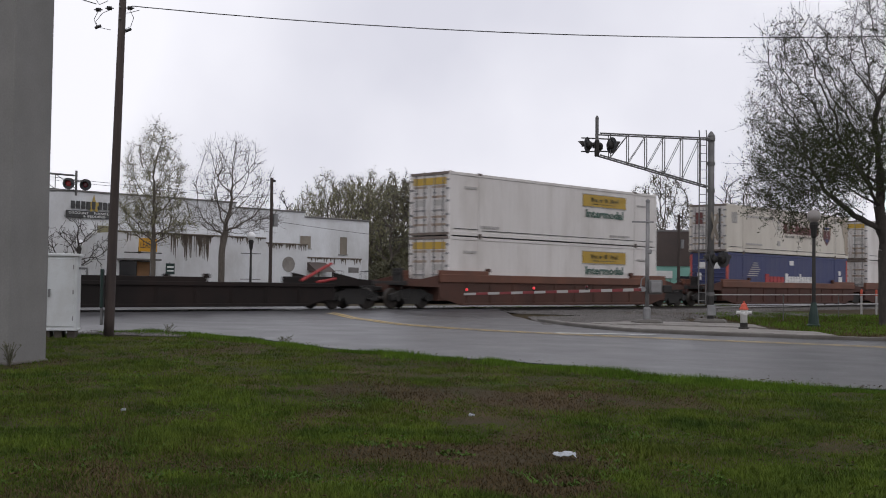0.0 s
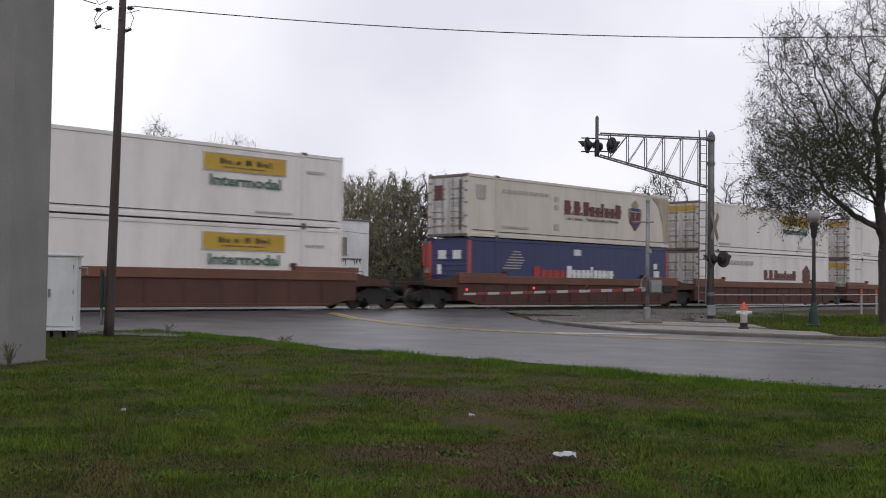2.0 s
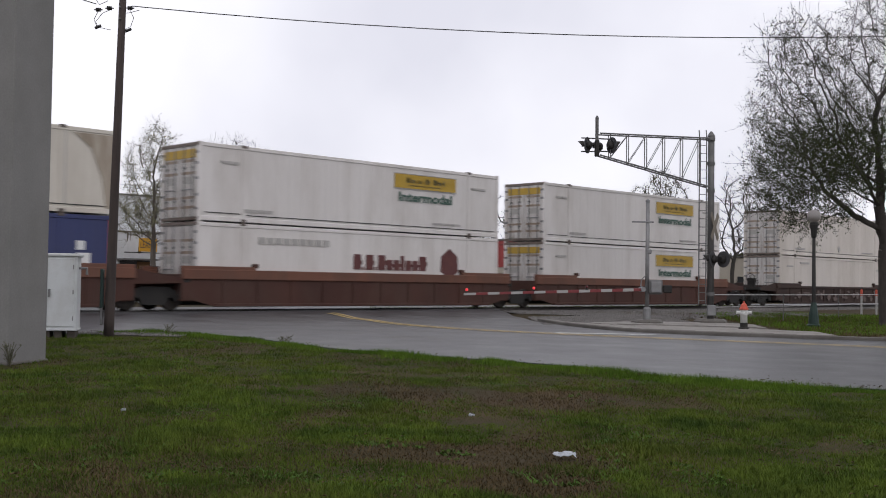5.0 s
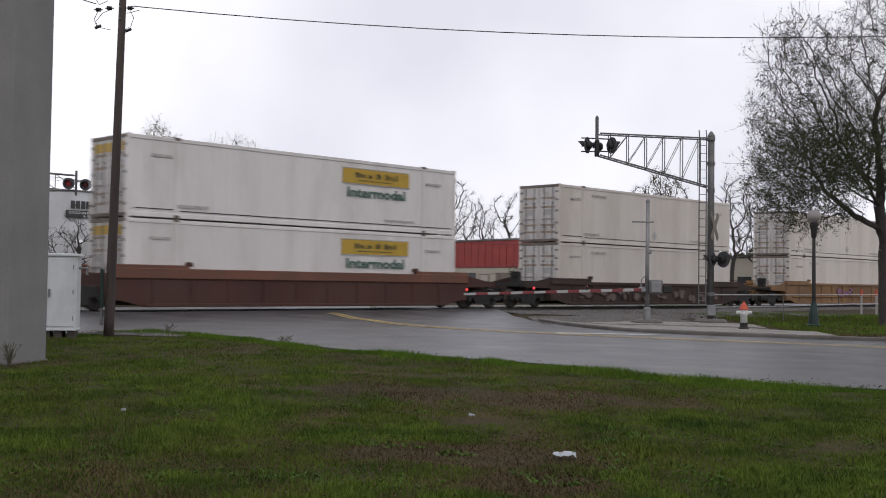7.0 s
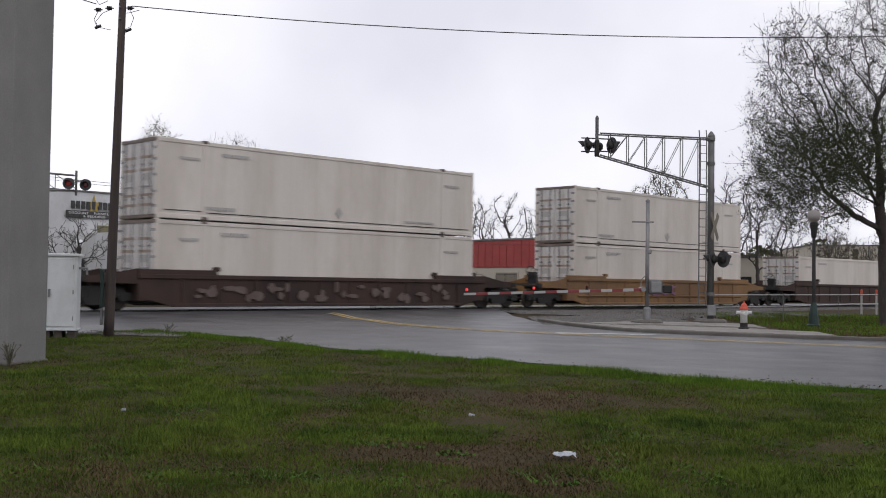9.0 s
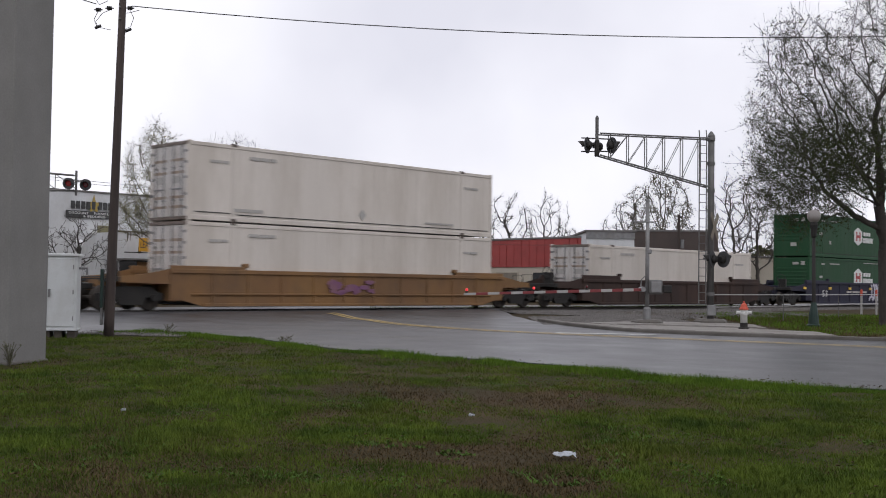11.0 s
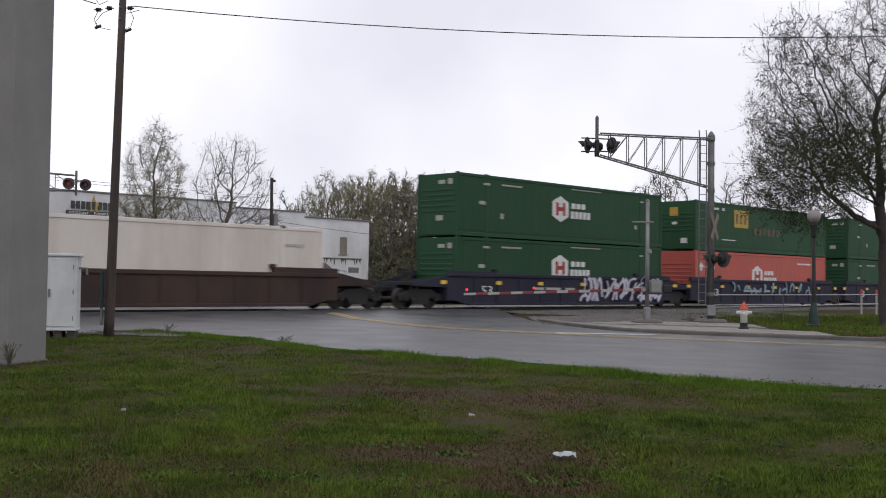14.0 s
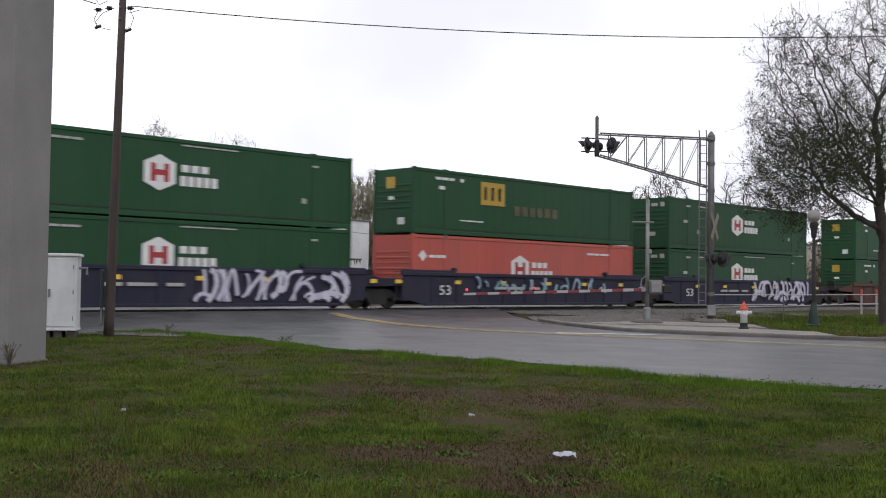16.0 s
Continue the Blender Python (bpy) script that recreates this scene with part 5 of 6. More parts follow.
def hydrant():
    th = thing("fire_hydrant", pose(9.72, 35.62, -0.24), "silver-white fire hydrant with an orange-red bonnet", "fire hydrant")
    part("foot", Build().lathe([(0.17, 0), (0.17, 0.05), (0.12, 0.07), (0.12, 0.2)], 16), M["black"], th)
    part("barrel", Build().lathe([(0.115, 0.18), (0.11, 0.45), (0.14, 0.47), (0.14, 0.52), (0.115, 0.55), (0.12, 0.62)], 16), M["hydrant_white"], th, soft=True)
    for a, b_ in (((-0.24, 0, 0.53), (0.24, 0, 0.53)), ((0, -0.23, 0.5), (0, 0, 0.5))):
        part("nozzle", Build().rod(a, b_, 0.055, n=12), M["hydrant_white"], th)
    part("bonnet", Build().lathe([(0.145, 0.62), (0.145, 0.65), (0.12, 0.70), (0.09, 0.78), (0.05, 0.82), (0.035, 0.83), (0.035, 0.89)], 16), M["hydrant_red"], th, "orange-red domed bonnet")


hydrant()


def pipe_rail():
    th = thing("pipe_railing", pose(0, 0, 0), "white painted pipe railing beside the track", "railing")
    pts = [(10.2, 42.0), (14.5, 47.0), (19.0, 53.0), (24.1, 60.0), (31, 69)]
    for (x0, y0), (x1, y1) in zip(pts, pts[1:]):
        for h in (1.1, 0.62):
            part("rail_pipe", Build().rod((x0, y0, gz(x0, y0) + h), (x1, y1, gz(x1, y1) + h), 0.02, n=8), M["gate_white"], th)
    for x, y in pts:
        part("post", Build().rod((x, y, gz(x, y) - 0.1), (x, y, gz(x, y) + 1.14), 0.025, n=8), M["mast"], th)


pipe_rail()
for x, y in ((22.75, 60.0), (23.6, 60.1)):
    th = thing("marker_post", pose(x, y, gz(x, y) - 0.05), "slim white marker post with a red top", "marker post", "marker posts")
    part("stem", Build().lathe([(0.06, 0), (0.06, 1.05)], 10), M["gate_white"], th)
    part("top_band", Build().lathe([(0.062, 1.05), (0.062, 1.35), (0.03, 1.4)], 10), M["hydrant_red"], th)


def crumpled_paper(x, y, w, d, seed):
    r = random.Random(seed)
    b = Build()
    n = 7
    for j in range(n):
        for i in range(n):
            b.v.append(((i / (n - 1) - 0.5) * w + r.uniform(-.01, .01), (j / (n - 1) - 0.5) * d + r.uniform(-.01, .01), 0.02 + r.uniform(0, 0.035)))
    b.f = [(j * n + i, j * n + i + 1, j * n + n + i + 1, j * n + n + i) for j in range(n - 1) for i in range(n - 1)]
    ob = part("paper_scrap", b, M["paper"])
    ob.matrix_basis = pose(x, y, gz(x, y) + 0.01, 8, 0, r.uniform(-15, 15))
    tagged(ob, "crumpled damp white paper lying on the grass", "litter", "litter on the lawn")


crumpled_paper(1.15, 10.27, 0.21, 0.13, 1)
crumpled_paper(0.36, 12.9, 0.06, 0.06, 2)
crumpled_paper(-3.6, 12.6, 0.05, 0.04, 3)
crumpled_paper(4.25, 18.5, 0.10, 0.08, 4)


# ---------------------------------------------------------------- buildings across the track
def window(parent, x0, x1, z0, z1, y, board, label=""):
    w = part("window", Build().box(x0, x1, y - 0.02, y + 0.06, z0, z1), board, parent, label)
    f = Build()
    for a, b_, c, d in ((x0 - 0.06, x0, z0 - 0.06, z1 + 0.06), (x1, x1 + 0.06, z0 - 0.06, z1 + 0.06), (x0, x1, z1, z1 + 0.06)):
        f.box(a, b_, y - 0.05, y + 0.05, c, d)
    part("frame", f, M["wall_white"], w)
    part("sill", Build().bev(x0 - 0.1, x1 + 0.1, y - 0.09, y + 0.05, z0 - 0.07, z0, 0.01), M["concrete"], w)


def stain_strips(parent, x0, x1, z, y, n, longest, seed):
    """Dark growth that hangs from the parapet in uneven tongues."""
    r = random.Random(seed)
    b = Build()
    for i in range(n):
        x = r.uniform(x0, x1)
        w, h = r.uniform(0.012, 0.06), longest * r.random() ** 2.2 + 0.05
        b.add([(x - w, y, z), (x + w, y, z), (x + w * 0.6, y, z - h * 0.6), (x + w * 0.15, y, z - h), (x - w * 0.4, y, z - h * 0.7),
               (x - w, y + 0.03, z), (x + w, y + 0.03, z), (x + w * 0.6, y + 0.03, z - h * 0.6), (x + w * 0.15, y + 0.03, z - h), (x - w * 0.4, y + 0.03, z - h * 0.7)],
              [(0, 1, 2, 3, 4), (9, 8, 7, 6, 5), (0, 5, 6, 1), (1, 6, 7, 2), (2, 7, 8, 3), (3, 8, 9, 4), (4, 9, 5, 0)])
    tagged(part("hanging_growth", b, M["stain"], parent, "brown-black growth and run-off under the parapet"), kind="stuff")


def furniture_store():
    """Origin at s = 34 on the line of the low front; x runs along the track, y away from it."""
    th = thing("furniture_store", along(34, -28), "dingy white two-storey store with stained one-storey front", "building")
    W = M["wall_white"]
    for nm, x0, x1, z in (("wall", -16, 12.4, 7.12), ("wall", 12.4, 18.7, 6.78), ("wall", 18.7, 25.3, 6.42)):
        w = part(nm, Build().box(x0, x1, 4.0, 24, 0, z), W, th)
        part("coping", Build().bev(x0 - 0.02, x1 + 0.04, 3.9, 4.35, z, z + 0.12, 0.02), M["roof"], w)
        part("side_coping", Build().bev(x1 - 0.3, x1 + 0.06, 4.36, 24, z, z + 0.1, 0.02), M["roof"], w)
    for x0, x1, z in ((0.8, 12.2, 4.45), (12.2, 15.9, 4.12), (15.9, 21.1, 3.2)):
        w = part("front_wall", Build().box(x0, x1, 0, 4.0, 0, z), W, th)
        part("coping", Build().bev(x0, x1, -0.06, 0.3, z, z + 0.09, 0.02), M["stain"], w)
    stain_strips(th, 1.0, 12.0, 4.45, -0.03, 90, 0.55, 1)
    stain_strips(th, 4.6, 7.6, 4.45, -0.035, 150, 1.7, 2)
    stain_strips(th, 12.3, 15.8, 4.12, -0.03, 60, 0.4, 3)
    stain_strips(th, 16.0, 21.0, 3.2, -0.03, 60, 0.4, 4)
    # upper windows
    window(th, 18.25, 19.3, 4.06, 5.0, 3.98, M["board"], "boarded grey window")
    window(th, 22.2, 22.95, 3.7, 5.06, 3.98, M["board"], "boarded brown window")
    window(th, 1.45, 2.3, 3.85, 5.0, 3.98, M["olive"], "boarded olive-painted window")
    window(th, -2.6, -1.9, 3.6, 6.2, 3.98, M["board"])
    # shop opening with canopy and plywood
    part("recess", Build().box(0.95, 3.1, -0.025, 0.3, 0.1, 2.65), M["glass"], th, "dark recessed shop entrance")
    part("plywood_panel", Build().bev(2.15, 3.05, -0.07, -0.03, 0.1, 2.6, 0.01), M["ply"], th, "orange-brown plywood over the doorway")
    part("canopy", Build().bev(0.7, 3.3, -1.1, -0.02, 2.66, 2.78, 0.02), M["roof"], th)
    part("canopy_rail", Build().bev(0.7, 3.3, -1.12, -1.02, 3.12, 3.18, 0.01), M["black"], th)
    part("wall_disc", Build().lathe([(0.55, -0.03), (0.55, 0.0)], 20, (14.2, 0, 2.7), "y"), M["concrete"], th, "faded round painted disc")
    part("side_window", Build().box(19.8, 20.8, -0.02, 0.05, 2.2, 2.6), M["roof"], th)
    part("awning", Build().prism([(0.0, 2.9), (0.0, 2.3), (-1.2, 2.2)], 15.9, 17.6, "yz"), M["brown_wall"], th, "dark sagging awning")
    for x in (16.1, 17.4):
        part("awning_post", Build().rod((x, -1.1, 0), (x, -1.1, 2.25), 0.05, n=8), M["brown_wall"], th)
    for x, z in ((-6, 5.0), (4.9, 5.5), (10, 5.3)):
        part("downpipe", Build().rod((x, 3.93, 0), (x, 3.93, z), 0.05, n=8), W, th)


furniture_store()


def store_signs():
    th = thing("lease_sign", along(35.66, -26.9, 3.22), "orange-yellow sign with black letters above the canopy", "sign")
    part("panel", Build().bev(0, 1.27, -0.04, 0.04, 0, 0.86, 0.01), M["sign_orange"], th)
    ob = part("lettering", lettering("LEASED", 1.1, 0.46, M["decal_dark"]), M["decal_dark"], th)
    ob.matrix_basis = pose(0.09, -0.04, 0.22)
    for x in (0.15, 1.1):
        part("bracket", Build().bev(x - 0.03, x + 0.03, 0.04, 0.3, -0.12, 0.3, 0.01), M["black"], th)
    th = thing("store_sign", along(33.2, -31.9, 5.4), "painted store sign with gold star and black panel", "sign")
    part("panel", Build().bev(0, 3.5, -0.06, 0.0, 0.02, 0.5, 0.05), M["decal_dark"], th)
    for txt, x0, x1, z0, z1 in (("DISCOUNT", 0.2, 1.55, 0.27, 0.43), ("FURNITURE", 1.95, 3.35, 0.27, 0.43), ("&", 1.2, 1.36, 0.07, 0.22), ("BEDDING", 1.5, 2.75, 0.07, 0.22)):
        ob = part("lettering", lettering(txt, x1 - x0, z1 - z0, M["decal_white"]), M["decal_white"], th)
        ob.matrix_basis = pose(x0, -0.065, z0)
    for i in range(8):
        x = 0.35 + i * 0.36 + (0.12 if i > 4 else 0)
        part("name_bar", Build().box(x, x + 0.26, -0.05, 0.0, 0.62, 1.12), M["decal_dark"], th)
    pts = []
    for i in range(10):
        r_ = 0.62 if i % 2 == 0 else 0.24
        a = math.pi / 2 + i * math.pi / 5
        pts.append((1.95 + r_ * math.cos(a) * 0.9, 0.88 + r_ * math.sin(a) * 1.15))
    part("star", Build().prism(pts, -0.045, 0.0), M["gold"], th, "gold five-pointed star")
    th = thing("street_sign", along(32.5, -18), "small green street sign on a thin post", "sign")
    part("post", Build().rod((0, 0, 0), (0, 0, 2.4), 0.03, n=8), M["galv"], th)
    part("plate", Build().bev(-0.28, 0.28, -0.05, -0.02, 1.75, 2.35, 0.01), M["lamp_green"], th)
    part("text_bar", Build().box(-0.2, 0.2, -0.056, -0.05, 2.1, 2.2), M["decal_white"], th)
    part("text_bar", Build().box(-0.2, 0.2, -0.056, -0.05, 1.9, 1.98), M["decal_white"], th)


store_signs()


def plain_pole(m, h, r, label):
    th = thing("utility_pole", m, label, "pole")
    part("shaft", Build().lathe([(r, 0), (r * 0.85, h)], 10), M["wood"], th)
    part("cap_fitting", Build().bev(-0.05, 0.25, -0.06, 0.06, h - 0.25, h - 0.1, 0.02), M["black"], th)
    part("transformer", Build().lathe([(0.17, h * 0.62), (0.17, h * 0.72)], 10, (r + 0.18, 0, 0)), M["galv"], th)


plain_pole(along(38.55, -17), 7.5, 0.105, "grey-brown wooden pole in front of the store")
plain_pole(pose(-1.45, 118, -0.3), 13.2, 0.2, "distant dark wooden utility pole among trees")
plain_pole(pose(22.0, 103, -0.3), 8.2, 0.15, "distant dark wooden utility pole")


def facade(name, x0, y0, x1, y1, h, depth, wall, label, bands=(), roof=None, openings=()):
    """A simple shed between two ground points of its front; bands are (z0, z1, material, name)."""
    L = math.hypot(x1 - x0, y1 - y0)
    th = thing(name, pose(x0, y0, -0.3, 0, 0, math.degrees(math.atan2(y1 - y0, x1 - x0))), label, "building")
    part("wall", Build().box(0, L, 0, depth, 0, h), wall, th)
    part("roof", roof(L, h, depth) if roof else Build().bev(-0.15, L + 0.15, -0.15, depth, h, h + 0.18, 0.03), M["roof"], th)
    for z0, z1, m_, nm in bands:
        part(nm, Build().box(-0.03, L + 0.03, -0.08, 0, z0, z1), m_, th)
    for x, w, z0, z1, m_ in openings:
        o = part("window", Build().box(x, x + w, -0.04, 0.05, z0, z1), m_, th)
        part("frame", Build().box(x - 0.08, x, -0.07, 0.03, z0 - 0.08, z1 + 0.08).box(x + w, x + w + 0.08, -0.07, 0.03, z0 - 0.08, z1 + 0.08), wall, o)
    return th


red = facade("red_shop", -2.0, 112.4, 12.4, 95, 5.6, 5, M["beige_wall"], "low shop with red metal fascia and pale graffitied wall", [(3.1, 5.62, M["red_metal"], "fascia")],
             openings=[(2, 1.6, 0.8, 2.3, M["glass"]), (6, 2.2, 0.4, 2.6, M["glass"]), (11, 3, 0.5, 2.6, M["board"]), (16, 2.4, 0.3, 2.6, M["glass"]), (20, 1.4, 0.1, 2.4, M["board"])])
for i in range(22):
    part("cladding_seam", Build().box(0.5 + i, 0.54 + i, -0.12, -0.08, 3.1, 5.62), M["red_metal"], red)
facade("white_workshop", 11.95, 92, 15.95, 92, 5.95, 12, M["wall_white"], "white block workshop with ribbed metal roof edge", [(5.4, 5.97, M["galv"], "roof_edge")], openings=[(0.9, 0.22, 4.3, 4.6, M["black"]), (0.55, 0.45, 3.0, 3.5, M["black"])])
facade("brown_shop", 17.9, 105, 26.0, 104.5, 6.7, 12, M["teal_wall"], "shop with dark brown upper siding over pale teal front", [(3.45, 6.72, M["brown_wall"], "siding")], openings=[(2.2, 1.7, 2.3, 3.0, M["decal_white"]), (4.6, 2.6, 0.5, 2.5, M["glass"])])
facade("beige_warehouse", 50, 150, 72, 148, 7.4, 20, M["beige_wall"], "long low beige warehouse beyond the track", openings=[(5.5, 0.7, 4.5, 7, M["brown_wall"]), (14, 3, 1, 4, M["board"])])
facade("far_house", 26, 128, 38, 127, 5.0, 10, M["beige_wall"], "pale low building half hidden by trees", openings=[(3, 1.6, 1, 2.8, M["glass"]), (8, 1.6, 1, 2.8, M["glass"])])


def parked_car():
    th = thing("parked_car", along(27.6, -21, 0.02), "white parked car beside the far street", "car")
    prof = [(-2.2, 0.35), (2.2, 0.35), (2.25, 0.8), (1.5, 0.95), (0.8, 1.42), (-0.9, 1.45), (-1.6, 1.0), (-2.2, 0.9)]
    part("body", Build().prism(prof, -0.85, 0.85), M["gate_white"], th)
    part("side_glass", Build().prism([(-1.3, 1.0), (1.1, 0.98), (0.7, 1.36), (-0.85, 1.38)], -0.865, 0.865), M["glass"], th)
    for x in (-1.35, 1.4):
        for y in (-0.8, 0.8):
            part("wheel", Build().lathe([(0.2, -0.1), (0.33, -0.09), (0.33, 0.09), (0.2, 0.1)], 16, (x, y, 0.33), "y"), M["black"], th)


parked_car()


# ---------------------------------------------------------------- trees
def raw_mesh(name, verts, faces, material):
    me = bpy.data.meshes.new(name)
    me.from_pydata(verts, [], faces)
    me.materials.append(material)
    return me


def tree_meshes(segs, tips, bark, leaf, leaves, size, seed, spread_leaf, keep=None, thin=0.006):
    vs, fs = [], []
    for a, b, r0, r1, l in segs:
        n = 8 if l == 0 else 6 if l == 1 else 4 if l == 2 else 3
        d = (b - a).normalized()
        u = d.orthogonal().normalized()
        w = d.cross(u)
        k = len(vs)
        for p, rr in ((a, r0), (b, r1)):
            rr = max(rr, thin)
            for i in range(n):
                t = 2 * math.pi * i / n
                vs.append(p + (u * math.cos(t) + w * math.sin(t)) * rr)
        fs += [(k + i, k + (i + 1) % n, k + n + (i + 1) % n, k + n + i) for i in range(n)]
    trunk = smooth(raw_mesh("trunk", vs, fs, bark))
    crown = None
    if leaves:
        r = np.random.RandomState(seed)
        src = [t for t in tips if keep is None or keep(t[0])]
        idx = r.randint(0, len(src), leaves)
        base = np.array([tuple(t[0]) for t in src])[idx] + r.normal(0, spread_leaf, (leaves, 3))
        a = r.normal(0, 1, (leaves, 3))
        a /= np.linalg.norm(a, axis=1)[:, None]
        b = np.cross(a, r.normal(0, 1, (leaves, 3)))
        b /= np.linalg.norm(b, axis=1)[:, None]
        s = size * r.uniform(0.6, 1.4, (leaves, 1))
        quad = np.stack([base - a * s, base + b * s * 0.3, base + a * s, base - b * s * 0.3], 1).reshape(-1, 3)
        crown = raw_mesh("crown", quad.tolist(), [(4 * i, 4 * i + 1, 4 * i + 2, 4 * i + 3) for i in range(leaves)], leaf)
    return trunk, crown


def tree(m, label, trunk, crown, group=""):
    th = thing("tree", m, label, "tree", group)
    part("trunk", trunk, None, th)
    if crown:
        part("crown", crown, None, th)
    return th


def colonise(seed, blobs, n, trunk, fork, step=0.4, kill=0.6, reach=6.0, up=0.1, jitter=0.25, tip=0.008, twigs=2, twig=0.7, hang=0.0, thick=3):
    """A tree whose limbs grow towards free points of its crown. blobs: centre x, y, z and half sizes of the crown's lobes.
    Fine twigs are set on the thin ends; hang bends them down."""
    r = np.random.RandomState(seed)
    bl = np.array(blobs, float)
    size = bl[:, 3] * bl[:, 4] * bl[:, 5]
    which = r.choice(len(bl), n, p=size / size.sum())
    q = r.normal(0, 1, (n, 3))
    q *= (r.uniform(0, 1, n) ** (1 / 3) / np.linalg.norm(q, axis=1))[:, None]
    pts = bl[which, :3] + q * bl[which, 3:]
    nodes, par = [np.array((0, 0, -0.2))], [-1]
    while nodes[-1][2] < fork:
        par.append(len(nodes) - 1)
        nodes.append(nodes[-1] + np.array((r.uniform(-.06, .06), r.uniform(-.06, .06), 1)) * step)
    dist, near = np.full(n, 1e9), np.zeros(n, int)

    def meet(first):
        for k in range(first, len(nodes)):
            d = np.linalg.norm(pts - nodes[k], axis=1)
            closer = d < dist
            dist[closer], near[closer] = d[closer], k

    meet(len(nodes) - 2)
    alive = np.ones(n, bool)
    made = set()
    for _ in range(140):
        use = alive & (dist < reach)
        if not use.any():
            break
        first = len(nodes)
        for k in np.unique(near[use]):
            d = pts[use & (near == k)] - nodes[k]
            way = (d / np.linalg.norm(d, axis=1)[:, None]).mean(0) + r.normal(0, jitter, 3) * 0.5 + np.array((0, 0, up))
            p = nodes[k] + way / np.linalg.norm(way) * step
            key = (k, tuple(np.round(p / step, 0)))
            if key in made:
                continue
            made.add(key)
            par.append(int(k))
            nodes.append(p)
        if len(nodes) == first:
            break
        meet(first)
        alive &= dist > kill
    m = len(nodes)
    count, kids = np.zeros(m, int), [[] for _ in range(m)]
    for i in range(m - 1, 0, -1):
        count[i] = max(count[i], 1)
        count[par[i]] += count[i]
        kids[par[i]].append(i)
    pos = np.array(nodes)
    for _ in range(2):
        old = pos.copy()
        for i in range(1, m):
            if kids[i]:
                pos[i] = old[i] * 0.5 + (old[par[i]] + old[kids[i]].mean(0)) * 0.25
    power = math.log(trunk / tip) / math.log(max(count[0], 2))
    rad = tip * np.maximum(count, 1) ** power
    rad[0] *= 1.25
    segs, tips = [], []
    for i in range(1, m):
        rr = min(rad[par[i]], rad[i] * 1.5)
        a, b = Vector(pos[par[i]]), Vector(pos[i])
        segs.append((a, b, rr, rad[i], 0 if rr > 0.1 else 1 if rr > 0.04 else 2 if rr > 0.018 else 3))
        if count[i] <= thick:
            d = (b - a).normalized()
            for _ in range(twigs):
                w = (d * 0.8 + Vector(r.normal(0, 0.55, 3)) + Vector((0, 0, 0.1 - hang))).normalized()
                p, l = a.lerp(b, r.uniform(0, 1)), twig * r.uniform(0.5, 1.3)
                for j in range(3):
                    e = p + w * l / 3
                    segs.append((p, e, tip * (0.8 - 0.15 * j), tip * (0.65 - 0.15 * j), 4))
                    tips.append((e, w))
                    p, w = e, (w + Vector(r.normal(0, 0.18, 3)) + Vector((0, 0, 0.05 - hang * 0.5))).normalized()
    return segs, tips


# two street trees and a small one in front of the store
g = colonise(11, [(0, 0, 4.9, 2.5, 2.2, 1.5), (0, 0, 7.3, 1.9, 1.8, 2.2), (0.1, 0, 9.2, 1.0, 1.0, 1.3)], 900, 0.15, 2.9, 0.3, 0.34, up=0.08, jitter=0.12, tip=0.009, twigs=5, twig=0.6, hang=-0.05)
tree(along(32.6, -20), "slender street tree with opening spring buds", *tree_meshes(*g, M["bark"], M["bud"], 15000, 0.045, 1, 0.06, thin=0.006), "street trees before the store")
g = colonise(23, [(0.8, 0, 5.3, 3.3, 2.6, 1.3), (0.8, 0, 7.2, 2.9, 2.4, 1.9), (0.6, 0, 9.0, 1.8, 1.6, 1.4)], 760, 0.19, 3.1, 0.34, 0.4, up=0.12, jitter=0.12, tip=0.009, twigs=4, twig=0.75, hang=-0.2)
tree(along(37.45, -20.4), "bare grey street tree with spreading branches", *tree_meshes(*g, M["bark"], M["bud"], 300, 0.04, 2, 0.06, thin=0.006), "street trees before the store")
g = colonise(31, [(0, 0, 3.2, 2.1, 2.0, 1.6)], 200, 0.11, 1.4, 0.3, 0.4, up=0.0, tip=0.012, twigs=2, twig=0.5)
tree(along(27.3, -18.5), "small bare ornamental tree with twisted limbs", *tree_meshes(*g, M["bark_dark"], None, 0, 0.06, 3, 0.1, thin=0.011), "street trees before the store")

# the large evergreen oak beside the street
OAK = [(-3.3, 0.0, 7.8, 2.4, 2.6, 3.1), (-3.5, 0.0, 10.5, 1.8, 2.2, 2.2), (0.9, 0.5, 10.2, 3.0, 3.0, 4.6), (-3.0, 0.0, 5.7, 2.8, 2.8, 1.9), (-0.6, 0.0, 7.0, 4.2, 3.2, 1.8), (3.6, 0.0, 7.8, 3.2, 3.2, 3.6)]
oak_segs, oak_tips = colonise(47, OAK, 5200, 0.30, 3.3, 0.32, 0.36, up=0.04, jitter=0.3, tip=0.009, twigs=3, twig=0.95, hang=0.05, thick=4)
oak_r = random.Random(5)


def leafy(v):
    """Full foliage low in the crown and inside it, sparse young leaves on the upper and outer twigs."""
    full = 0.22 + 0.78 * min(max((9.0 - v.z) / 2.0, 0), 1)
    return oak_r.random() < full * (0.55 + 0.45 * min(max((5.9 + v.x) / 2.2, 0), 1))


trunk_me, crown_me = tree_meshes(oak_segs, oak_tips, M["bark_dark"], M["leaf"], 98000, 0.05, 7, 0.09, keep=leafy, thin=0.006)
tree(pose(17.75, 44.13, -0.33), "large dark evergreen oak with sparse upper twigs beside the street", trunk_me, crown_me)

